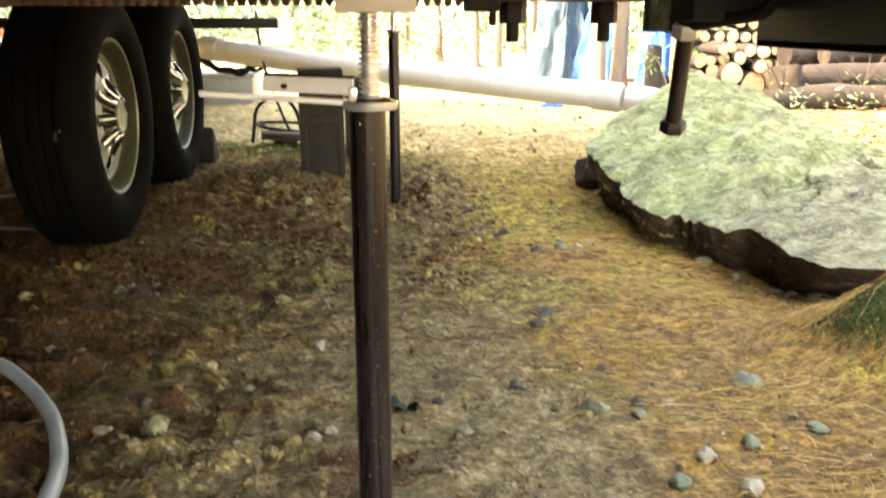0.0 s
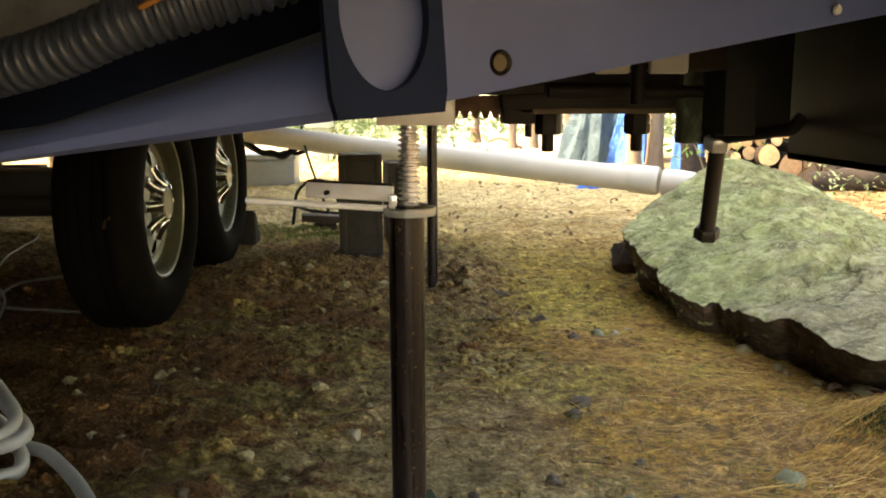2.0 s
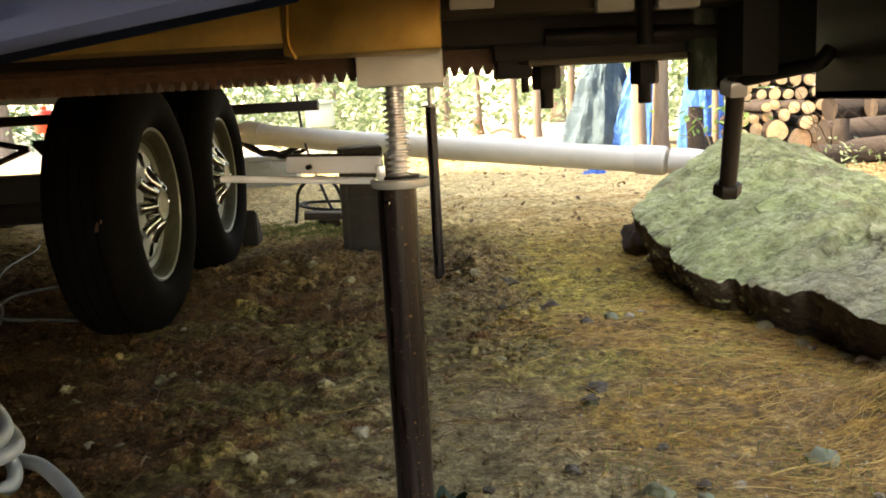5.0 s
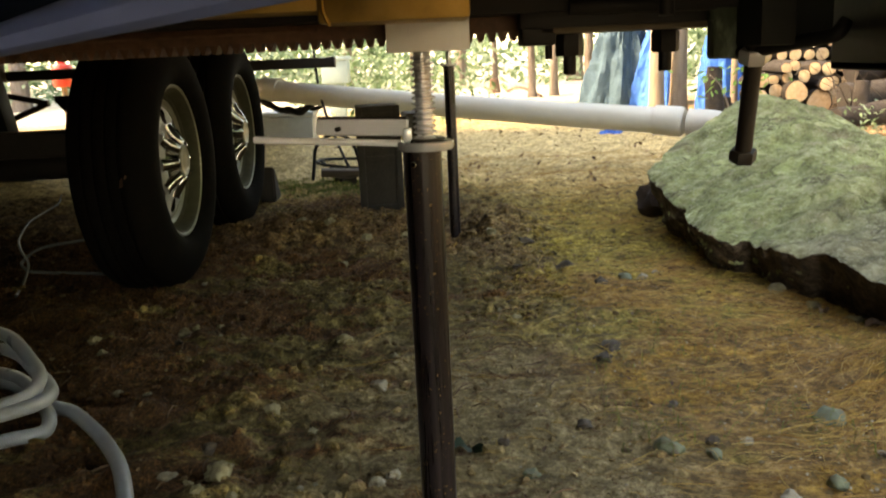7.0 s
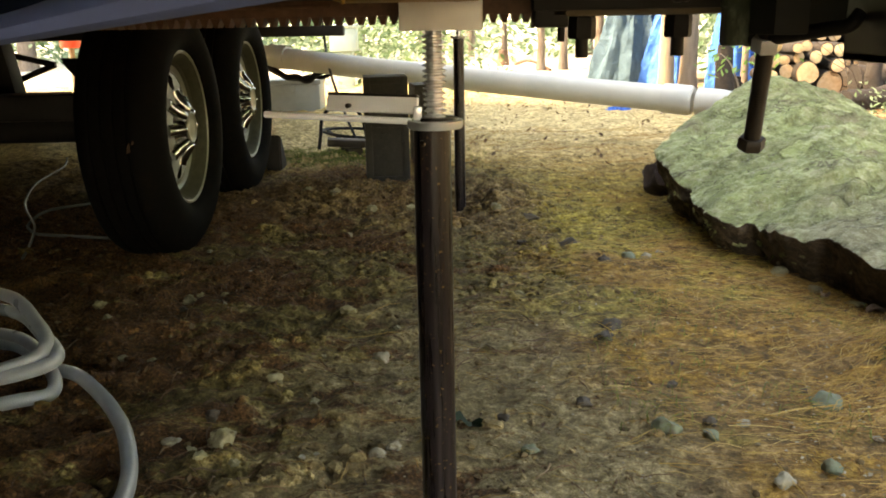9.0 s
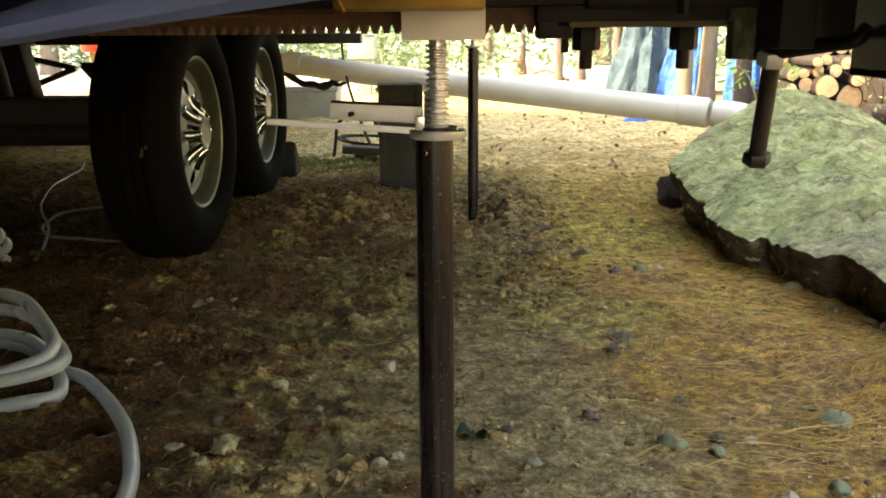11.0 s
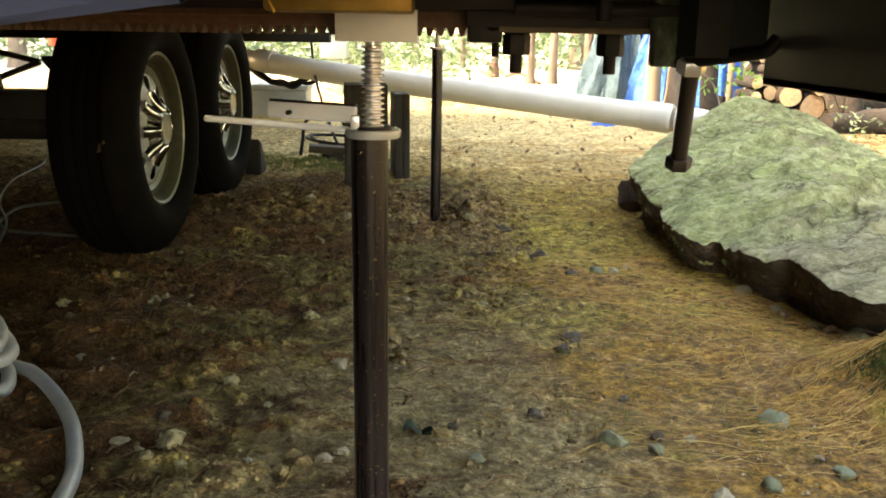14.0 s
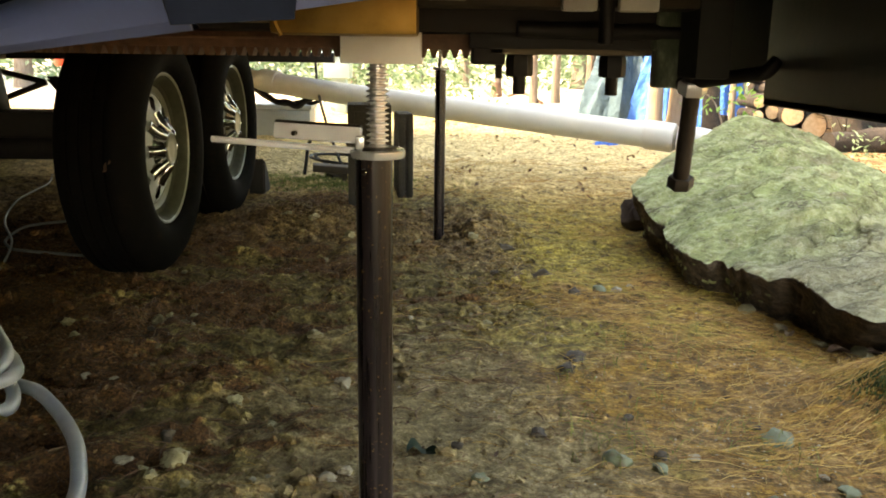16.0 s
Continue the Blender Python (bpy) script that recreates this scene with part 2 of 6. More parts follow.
    joints.feature = 'DISTANCE_TO_EDGE'
    for n in (cells, joints):
        n.inputs["Scale"].default_value = 11.0
        nt.links.new(flat.outputs[0], n.inputs["Vector"])
    tone = nt.nodes.new("ShaderNodeSeparateColor")
    nt.links.new(cells.outputs["Color"], tone.inputs[0])
    col = blend(nt, 'MULTIPLY', 0.8, col, ramp(nt, tone.outputs[0], [(0.0, (0.74, 0.73, 0.68)), (0.5, (1.0, 1.0, 0.98)), (1.0, (1.28, 1.28, 1.24))]))
    open_at = smooth_step(nt, noise_tex(nt, pos, 7.0, 5.0), 0.46, 0.60)
    crack = calc(nt, 'MULTIPLY', smooth_step(nt, joints.outputs["Distance"], 0.035, 0.006), open_at)
    col = blend(nt, 'MIX', calc(nt, 'MULTIPLY', crack, 0.75), col, (0.085, 0.07, 0.036))
    flecks = smooth_step(nt, noise_tex(nt, pos, 95, 5.0, 0.7), 0.55, 0.66)
    col = blend(nt, 'MIX', calc(nt, 'MULTIPLY', flecks, 0.4), col, (0.55, 0.54, 0.38))
    # steep and undercut faces: brown rock, with their shade put into the colour
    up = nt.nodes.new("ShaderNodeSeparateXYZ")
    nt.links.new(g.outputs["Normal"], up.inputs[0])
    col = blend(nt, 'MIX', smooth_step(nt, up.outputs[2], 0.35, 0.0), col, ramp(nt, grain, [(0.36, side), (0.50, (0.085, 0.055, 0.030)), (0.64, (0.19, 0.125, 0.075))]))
    nt.links.new(col, bsdf.inputs["Base Color"])
    bsdf.inputs["Roughness"].default_value = 0.85
    bsdf.inputs["Specular IOR Level"].default_value = 0.3
    rough = calc(nt, 'ADD', grain, calc(nt, 'MULTIPLY', noise_tex(nt, lay, 55, 7.0, 0.75), 0.5))
    steps = calc(nt, 'SUBTRACT', calc(nt, 'MULTIPLY', tone.outputs[1], 0.35), calc(nt, 'MULTIPLY', crack, 0.5))
    bump_on(nt, bsdf, calc(nt, 'ADD', rough, steps), 1.0, 0.026)
    return m


def tube_material():
    """Worn black tube: streaks along its length and small rust flecks."""
    m, nt, bsdf = nodes_of("worn_black_jack_tube")
    pos = nt.nodes.new("ShaderNodeNewGeometry").outputs["Position"]
    v = nt.nodes.new("ShaderNodeVectorMath")
    v.operation = 'MULTIPLY'
    v.inputs[1].default_value = (1, 1, 0.03)
    nt.links.new(pos, v.inputs[0])
    streak = noise_tex(nt, v.outputs[0], 140, 5.0, 0.6)
    col = ramp(nt, streak, [(0.35, (0.006, 0.004, 0.005)), (0.55, (0.013, 0.009, 0.010)), (0.7, (0.03, 0.022, 0.023))])
    fleck = smooth_step(nt, noise_tex(nt, pos, 210, 3.0, 0.5), 0.655, 0.70)
    col = blend(nt, 'MIX', fleck, col, (0.15, 0.095, 0.04))
    dust = smooth_step(nt, noise_tex(nt, pos, 24, 6.0, 0.7), 0.56, 0.74)
    col = blend(nt, 'MIX', calc(nt, 'MULTIPLY', dust, 0.3), col, (0.06, 0.04, 0.032))
    nt.links.new(col, bsdf.inputs["Base Color"])
    rough = nt.nodes.new("ShaderNodeMapRange")
    rough.inputs["To Min"].default_value, rough.inputs["To Max"].default_value = 0.16, 0.42
    nt.links.new(streak, rough.inputs["Value"])
    nt.links.new(rough.outputs[0], bsdf.inputs["Roughness"])
    bsdf.inputs["Specular IOR Level"].default_value = 0.28
    bump_on(nt, bsdf, streak, 0.25, 0.002)
    return m


M_GROUND = ground_material("forest_floor")
M_CRUMB = ground_material("soil_crumbs", True)
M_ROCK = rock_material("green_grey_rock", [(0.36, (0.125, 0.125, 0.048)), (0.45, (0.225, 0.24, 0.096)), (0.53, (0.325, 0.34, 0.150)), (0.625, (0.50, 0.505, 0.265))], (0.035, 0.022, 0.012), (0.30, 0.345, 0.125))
M_STONE = mat("field_stone", [(0.13, 0.105, 0.052), (0.24, 0.20, 0.105), (0.36, 0.305, 0.175)], 70, (0.8, 0.95), bump=0.8, dist=0.004, dirt=(0.09, 0.06, 0.03), dirt_at=(0.54, 0.68))
M_STONE_PALE = mat("pale_stone", [(0.14, 0.11, 0.065), (0.24, 0.20, 0.13), (0.36, 0.315, 0.225)], 70, (0.7, 0.9), bump=0.7, dist=0.003, dirt=(0.10, 0.065, 0.033), dirt_at=(0.5, 0.64))
M_STONE_BLUE = mat("blue_green_stone", [(0.065, 0.072, 0.036), (0.135, 0.145, 0.078)], 70, (0.65, 0.85), bump=0.6, dist=0.003, dirt=(0.10, 0.07, 0.035), dirt_at=(0.48, 0.62))
M_STONE_DARK = mat("dark_stone", [(0.026, 0.016, 0.008), (0.065, 0.044, 0.024)], 70, (0.7, 0.9), bump=0.7, dist=0.003, dirt=(0.09, 0.06, 0.03), dirt_at=(0.52, 0.66))
M_STONE_BROWN = mat("red_brown_stone", [(0.020, 0.011, 0.006), (0.050, 0.028, 0.015)], 50, (0.85, 0.95), bump=0.8, dist=0.006, dirt=(0.075, 0.045, 0.022), dirt_at=(0.56, 0.7))
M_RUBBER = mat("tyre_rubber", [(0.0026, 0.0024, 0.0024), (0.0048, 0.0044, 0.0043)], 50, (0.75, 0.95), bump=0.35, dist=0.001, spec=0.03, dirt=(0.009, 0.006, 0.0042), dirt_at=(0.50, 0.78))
# coloured much darker than the lip and disc of the same wheel
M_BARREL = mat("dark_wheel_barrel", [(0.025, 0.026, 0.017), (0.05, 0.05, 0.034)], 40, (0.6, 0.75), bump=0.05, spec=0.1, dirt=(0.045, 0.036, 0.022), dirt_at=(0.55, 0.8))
M_DISC = mat("silver_wheel_disc", [(0.24, 0.265, 0.28), (0.34, 0.37, 0.39)], 40, (0.45, 0.6), metal=0.0, bump=0.05, dirt=(0.16, 0.14, 0.10), dirt_at=(0.6, 0.85))
M_RIM = mat("silver_wheel_paint", [(0.13, 0.135, 0.11), (0.21, 0.215, 0.18)], 40, (0.3, 0.45), metal=0.5, bump=0.05, dirt=(0.16, 0.13, 0.09), dirt_at=(0.62, 0.85))
M_CHROME = mat("chrome", [(0.26, 0.265, 0.26), (0.38, 0.385, 0.38)], 30, (0.06, 0.14), metal=1.0, bump=0.03)
M_BLACK = mat("black_painted_steel", [(0.0085, 0.0072, 0.007), (0.018, 0.0145, 0.0135)], 45, (0.4, 0.65), bump=0.15, spec=0.22, dirt=(0.028, 0.017, 0.011), dirt_at=(0.62, 0.82))
M_BROWN = mat("brown_painted_steel", [(0.011, 0.0072, 0.0056), (0.023, 0.015, 0.0115)], 30, (0.4, 0.65), metal=0.1, bump=0.12, dirt=(0.065, 0.036, 0.022), dirt_at=(0.55, 0.8))
M_TUBE = tube_material()
M_ZINC = mat("zinc_plated_steel", [(0.68, 0.70, 0.74), (0.84, 0.86, 0.90)], 50, (0.16, 0.28), metal=0.35, bump=0.06, dist=0.0006, dirt=(0.24, 0.17, 0.10), dirt_at=(0.64, 0.85))
# whitened zinc: the saddle's bright reflection is put into the colour
M_SADDLE = mat("zinc_sheet_with_reflection", [(0.78, 0.80, 0.80), (0.90, 0.91, 0.90)], 40, (0.28, 0.42), metal=0.08, bump=0.05, dist=0.0006, dirt=(0.45, 0.40, 0.32), dirt_at=(0.66, 0.88))
M_BAR = mat("bright_flat_steel", [(0.82, 0.83, 0.88), (0.92, 0.93, 0.97)], 70, (0.16, 0.26), metal=0.10, bump=0.08, dist=0.0006, stretch=(0.3, 1, 1), dirt=(0.26, 0.16, 0.09), dirt_at=(0.62, 0.85))
M_YELLOW = mat("yellow_zinc_steel", [(0.20, 0.12, 0.03), (0.42, 0.26, 0.07), (0.52, 0.34, 0.11)], 30, (0.25, 0.45), metal=0.55, bump=0.06, dirt=(0.12, 0.06, 0.02), dirt_at=(0.6, 0.85))
M_STRIP = mat("tan_worn_strip", [(0.08, 0.057, 0.032), (0.16, 0.12, 0.072)], 60, (0.5, 0.7), metal=0.2, bump=0.2, dist=0.001)
M_RUST = mat("rusted_steel", [(0.05, 0.025, 0.016), (0.12, 0.065, 0.042), (0.20, 0.12, 0.08)], 90, (0.6, 0.85), metal=0.2, bump=0.4, dist=0.001)
M_BRACKET = mat("green_grey_weathered_steel", [(0.014, 0.018, 0.010), (0.06, 0.078, 0.048), (0.38, 0.43, 0.34)], 75, (0.5, 0.8), metal=0.1, bump=0.8, dist=0.006, stretch=(1, 1, 0.4), dirt=(0.08, 0.05, 0.03))
M_PANEL = mat("grey_painted_panel", [(0.068, 0.097, 0.225), (0.100, 0.134, 0.285)], 18, (0.45, 0.6), bump=0.05, dist=0.0008, dirt=(0.075, 0.08, 0.11), dirt_at=(0.6, 0.9))
M_RECESS = mat("dusty_grey_recess_steel", [(0.085, 0.095, 0.112), (0.125, 0.138, 0.160)], 20, (0.55, 0.75), bump=0.08, dist=0.001, dirt=(0.05, 0.045, 0.04), dirt_at=(0.58, 0.8))
# darker copy of the yellow zinc steel, with the tube's shade in its colour
M_YELLOW_SHADED = mat("shaded_yellow_steel", [(0.018, 0.012, 0.006), (0.045, 0.03, 0.014)], 30, (0.35, 0.55), metal=0.4, bump=0.06, dirt=(0.04, 0.025, 0.015), dirt_at=(0.5, 0.8))
# plastic of the cover plate; on the recess wall it stands for shade
M_PATCH = mat("blue_black_plastic_and_recess_shade", [(0.006, 0.012, 0.032), (0.014, 0.024, 0.056)], 50, (0.55, 0.75), bump=0.1, spec=0.1, dirt=(0.03, 0.036, 0.05), dirt_at=(0.68, 0.85))
M_LOOM = mat("black_ribbed_plastic", [(0.020, 0.027, 0.042), (0.036, 0.046, 0.066)], 60, (0.26, 0.38), bump=0.05, spec=0.5, dirt=(0.10, 0.045, 0.02), dirt_at=(0.74, 0.86))
M_ORANGE = mat("orange_wire", [(0.30, 0.11, 0.02), (0.42, 0.18, 0.04)], 60, (0.4, 0.6), bump=0.05)
M_NYLON = mat("white_nylon", [(0.55, 0.54, 0.50), (0.70, 0.69, 0.65)], 50, (0.4, 0.6), bump=0.1, dirt=(0.2, 0.15, 0.1))
M_PVC = mat("white_pvc", [(0.38, 0.365, 0.310), (0.49, 0.475, 0.41)], 9, (0.3, 0.5), bump=0.05, dirt=(0.42, 0.37, 0.28), dirt_at=(0.58, 0.9))
M_HOSE = mat("milky_hose", [(0.20, 0.215, 0.225), (0.29, 0.305, 0.32)], 25, (0.2, 0.38), bump=0.04, dirt=(0.20, 0.18, 0.14), dirt_at=(0.58, 0.8))
# darker copy of the milky hose: shade behind the tyre put into the colour
M_HOSE_DIM = mat("dim_thin_hose", [(0.06, 0.06, 0.058), (0.11, 0.11, 0.106)], 25, (0.5, 0.7), bump=0.04)
M_CONCRETE = mat("concrete_block", [(0.013, 0.010, 0.006), (0.023, 0.018, 0.012), (0.038, 0.031, 0.021)], 120, (0.85, 0.95), bump=0.8, dist=0.003)
M_GREYBOX = mat("grey_plastic", [(0.17, 0.185, 0.175), (0.23, 0.245, 0.235)], 20, (0.4, 0.6), bump=0.05, dirt=(0.25, 0.23, 0.2), dirt_at=(0.6, 0.9))
M_PALEBLUE = mat("pale_blue_plastic", [(0.20, 0.30, 0.33), (0.27, 0.38, 0.41)], 15, (0.4, 0.6), bump=0.05)
M_BARK = mat("tree_bark", [(0.07, 0.05, 0.038), (0.16, 0.125, 0.10), (0.26, 0.22, 0.18)], 30, (0.85, 0.95), bump=0.9, dist=0.02, stretch=(1, 1, 0.2))
M_DARKBARK = mat("dark_log_bark", [(0.007, 0.005, 0.0035), (0.020, 0.014, 0.010), (0.045, 0.034, 0.025)], 30, (0.85, 0.95), bump=0.9, dist=0.015)
M_TANBARK = mat("tan_bark", [(0.12, 0.088, 0.058), (0.24, 0.19, 0.135)], 30, (0.85, 0.95), bump=0.7, dist=0.01, stretch=(1, 1, 0.2))
M_LOGEND = mat("sawn_wood", [(0.26, 0.16, 0.08), (0.42, 0.28, 0.15), (0.54, 0.40, 0.24)], 40, (0.75, 0.9), bump=0.3)
M_TARP_GREY = mat("blue_grey_tarp", [(0.024, 0.052, 0.075), (0.062, 0.110, 0.145)], 14, (0.6, 0.75), bump=0.9, dist=0.06, bscale=7, spec=0.15)
M_TARP_BLUE = mat("blue_tarp", [(0.010, 0.09, 0.38), (0.035, 0.20, 0.60)], 12, (0.45, 0.6), bump=0.9, dist=0.05, bscale=9, spec=0.3)
M_WOOD = mat("dark_old_board", [(0.025, 0.017, 0.010), (0.06, 0.042, 0.027)], 40, (0.8, 0.95), bump=0.5, stretch=(0.2, 1, 1))
M_CABLE = mat("black_cable", [(0.004, 0.004, 0.004), (0.009, 0.008, 0.008)], 50, (0.5, 0.7), bump=0.05, spec=0.15)
M_BRUSH = mat("bare_brush", [(0.035, 0.024, 0.016), (0.09, 0.065, 0.045)], 40, (0.85, 0.95), bump=0.3)
M_SCREW = mat("bright_threaded_steel", [(0.62, 0.65, 0.70), (0.80, 0.83, 0.88)], 60, (0.12, 0.2), metal=0.6, bump=0.03, dist=0.0006)
M_RED = mat("red_plastic", [(0.42, 0.03, 0.025), (0.55, 0.05, 0.04)], 20, (0.35, 0.5), bump=0.05)
M_WHITE = mat("weathered_white_board", [(0.55, 0.53, 0.5), (0.72, 0.70, 0.66)], 20, (0.6, 0.8), bump=0.2)
M_SIDING = mat("trailer_siding", [(0.62, 0.60, 0.55), (0.70, 0.68, 0.63)], 6, (0.4, 0.6), bump=0.05)
M_UNDER = mat("black_underbelly", [(0.006, 0.006, 0.0055), (0.013, 0.012, 0.011)], 14, (0.6, 0.8), bump=0.2, dist=0.004, dirt=(0.035, 0.024, 0.016), dirt_at=(0.6, 0.85))
M_NEEDLE = leafy("dry_pine_needles", [(0.15, 0.068, 0.014), (0.34, 0.182, 0.037), (0.50, 0.31, 0.080), (0.18, 0.076, 0.018), (0.40, 0.226, 0.052), (0.26, 0.108, 0.027), (0.58, 0.395, 0.135)], 0.15)
M_DUFF = leafy("red_brown_needle_scraps", [(0.08, 0.03, 0.011), (0.15, 0.055, 0.018), (0.22, 0.10, 0.036), (0.06, 0.025, 0.01), (0.13, 0.045, 0.015)], 0.1)
M_GRIT = leafy("pale_grit", [(0.18, 0.13, 0.075), (0.26, 0.20, 0.125), (0.38, 0.32, 0.23), (0.15, 0.105, 0.06)], 0.0)
M_LITTER = leafy("dead_leaf_bits", [(0.06, 0.03, 0.016), (0.14, 0.065, 0.03), (0.20, 0.12, 0.06), (0.09, 0.055, 0.03)], 0.1)
M_DEADLEAF = mat("pinkish_dead_leaf", [(0.16, 0.085, 0.05), (0.30, 0.19, 0.13), (0.42, 0.30, 0.22)], 90, (0.7, 0.85), bump=0.5, dist=0.001)
M_MOSS = leafy("green_moss", [(0.022, 0.034, 0.005), (0.05, 0.068, 0.012), (0.10, 0.115, 0.025)], 0.2)
M_MOSS_LIGHT = leafy("yellow_green_moss", [(0.06, 0.075, 0.012), (0.12, 0.14, 0.025), (0.19, 0.20, 0.045)], 0.2)
M_LEAF = leafy("green_leaves", [(0.08, 0.14, 0.065), (0.17, 0.25, 0.14), (0.29, 0.36, 0.25), (0.12, 0.19, 0.095), (0.06, 0.10, 0.045)], 0.45)
M_FRESH = leafy("fresh_green_leaves", [(0.07, 0.16, 0.035), (0.13, 0.26, 0.06), (0.20, 0.34, 0.10)], 0.4)
M_DARKLEAF = leafy("dark_green_leaf", [(0.012, 0.026, 0.012), (0.026, 0.05, 0.026)], 0.1)
M_PEBBLE = leafy("loose_pebbles", [(0.08, 0.05, 0.022), (0.13, 0.085, 0.04), (0.20, 0.145, 0.08), (0.06, 0.037, 0.018), (0.10, 0.066, 0.032)], 0.0)


# ---- building helpers ----
def finish(bm, name, smooth):
    me = bpy.data.meshes.new(name)
    bmesh.ops.recalc_face_normals(bm, faces=bm.faces)
    bm.to_mesh(me)
    bm.free()
    if smooth:
        me.polygons.foreach_set("use_smooth", [True] * len(me.polygons))
        me.set_sharp_from_angle(angle=radians(smooth))
    return me


def under(ob, parent):
    """Hang ob under a thing or a part; shapes are drawn in world metres."""
    ob.parent = parent
    ob.matrix_parent_inverse = Matrix.Identity(4) if parent.parent else parent.matrix_basis.inverted()
    return ob


def part(name, bm, material, parent, label="", smooth=40):
    me = finish(bm, name, smooth)
    me.materials.append(material)
    ob = under(new(name, me), parent)
    return tagged(ob, label) if label else ob


def thing(name, at, label, category, group=""):
    ob = new(name)
    ob.empty_display_size = 0.05
    ob.matrix_basis = Matrix.Translation(at)
    return tagged(ob, label, category, group)


def solid(name, bm, material, label, category, group="", kind="", at=(0, 0, 0), smooth=40):
    """A thing that is a single mesh, with its base at the given place."""
    if at != (0, 0, 0):
        bmesh.ops.translate(bm, vec=-Vector(at), verts=bm.verts)
    me = finish(bm, name, smooth)
    me.materials.append(material)
    ob = new(name, me)
    ob.matrix_basis = Matrix.Translation(at)
    return tagged(ob, label, category, group, kind)


def raw(name, verts, faces, material, smooth=False):
    me = bpy.data.meshes.new(name)
    me.from_pydata(verts, [], faces)
    me.update()
    if smooth:
        me.polygons.foreach_set("use_smooth", [True] * len(me.polygons))
    me.materials.append(material)
    return new(name, me)


def box(bm, lo, hi, bevel=0.002, m=None, seg=2):
    lo, hi = Vector(lo), Vector(hi)
    t = bmesh.new()
    bmesh.ops.create_cube(t, size=1)
    for v in t.verts:
        v.co = (lo + hi) / 2 + Vector(a * b for a, b in zip(v.co, hi - lo))
    if bevel:
        bmesh.ops.bevel(t, geom=t.edges[:], offset=bevel, segments=seg, affect='EDGES', profile=0.6)
    if m:
        bmesh.ops.transform(t, matrix=m, verts=t.verts)
    me = bpy.data.meshes.new("piece")
    t.to_mesh(me)
    t.free()
    bm.from_mesh(me)
    bpy.data.meshes.remove(me)
    return bm


def boxed(lo, hi, bevel=0.002, m=None):
    return box(bmesh.new(), lo, hi, bevel, m)


def lathe(profile, n=32, m=None, bm=None, close=False):
    """Turns (radius, height) pairs about z, then places the shape by m."""
    bm = bm or bmesh.new()
    m = m or Matrix.Identity(4)
    rings = []
    for r, h in profile:
        if r < 1e-6:
            rings.append([bm.verts.new(m @ Vector((0, 0, h)))])
        else:
            rings.append([bm.verts.new(m @ Vector((r * math.cos(2 * math.pi * i / n), r * math.sin(2 * math.pi * i / n), h))) for i in range(n)])
    pairs = list(zip(rings, rings[1:])) + ([(rings[-1], rings[0])] if close else [])
    for a, b in pairs:
        for i in range(n):
            j = (i + 1) % n
            if len(a) == 1 and len(b) > 1:
                bm.faces.new((a[0], b[i], b[j]))
            elif len(b) == 1 and len(a) > 1:
                bm.faces.new((a[i], a[j], b[0]))
            elif len(a) > 1:
                bm.faces.new((a[i], a[j], b[j], b[i]))
    return bm


def aim(a, b):
    """The pose whose z axis runs from a towards b."""
    a, b = Vector(a), Vector(b)
    return Matrix.Translation(a) @ (b - a).to_track_quat('Z', 'Y').to_matrix().to_4x4()


def rod(a, b, r, n=16, bm=None, bevel=0.0):
    d = (Vector(b) - Vector(a)).length
    c = min(bevel, r * 0.4)
    prof = [(0, 0), (r - c, 0), (r, c), (r, d - c), (r - c, d), (0, d)] if c else [(0, 0), (r, 0), (r, d), (0, d)]
    return lathe(prof, n, aim(a, b), bm)


def hexagon(a, b, r, bm=None):
    d = (Vector(b) - Vector(a)).length
    return lathe([(0, 0), (r * 0.9, 0), (r, d * 0.12), (r, d * 0.88), (r * 0.9, d), (0, d)], 6, aim(a, b), bm)


def spline(pts, k=10):
    pts = [Vector(p) for p in pts]
    pts = [2 * pts[0] - pts[1]] + pts + [2 * pts[-1] - pts[-2]]
    out = []
    for p0, p1, p2, p3 in zip(pts, pts[1:], pts[2:], pts[3:]):
        for i in range(k):
            t = i / k
            out.append(0.5 * (2 * p1 + (p2 - p0) * t + (2 * p0 - 5 * p1 + 4 * p2 - p3) * t * t + (3 * p1 - p0 - 3 * p2 + p3) * t ** 3))
    return out + [pts[-2]]


def sweep(path, radius, n=12, bm=None):
    """A round tube along a path; radius may be a function of the share of the way."""
    bm = bm or bmesh.new()
    path = [Vector(p) for p in path]
    side, rings = None, []
    for i, p in enumerate(path):
        d = (path[min(i + 1, len(path) - 1)] - path[max(i - 1, 0)]).normalized()
        side = (side - d * side.dot(d)) if side else d.orthogonal()
        side.normalize()
        up = d.cross(side)
        r = radius(i / (len(path) - 1)) if callable(radius) else radius
        rings.append([bm.verts.new(p + r * (math.cos(2 * math.pi * k / n) * side + math.sin(2 * math.pi * k / n) * up)) for k in range(n)])
    for a, b in zip(rings, rings[1:]):
        for k in range(n):
            bm.faces.new((a[k], a[(k + 1) % n], b[(k + 1) % n], b[k]))
    bm.faces.new(rings[0][::-1])
    bm.faces.new(rings[-1])
    return bm


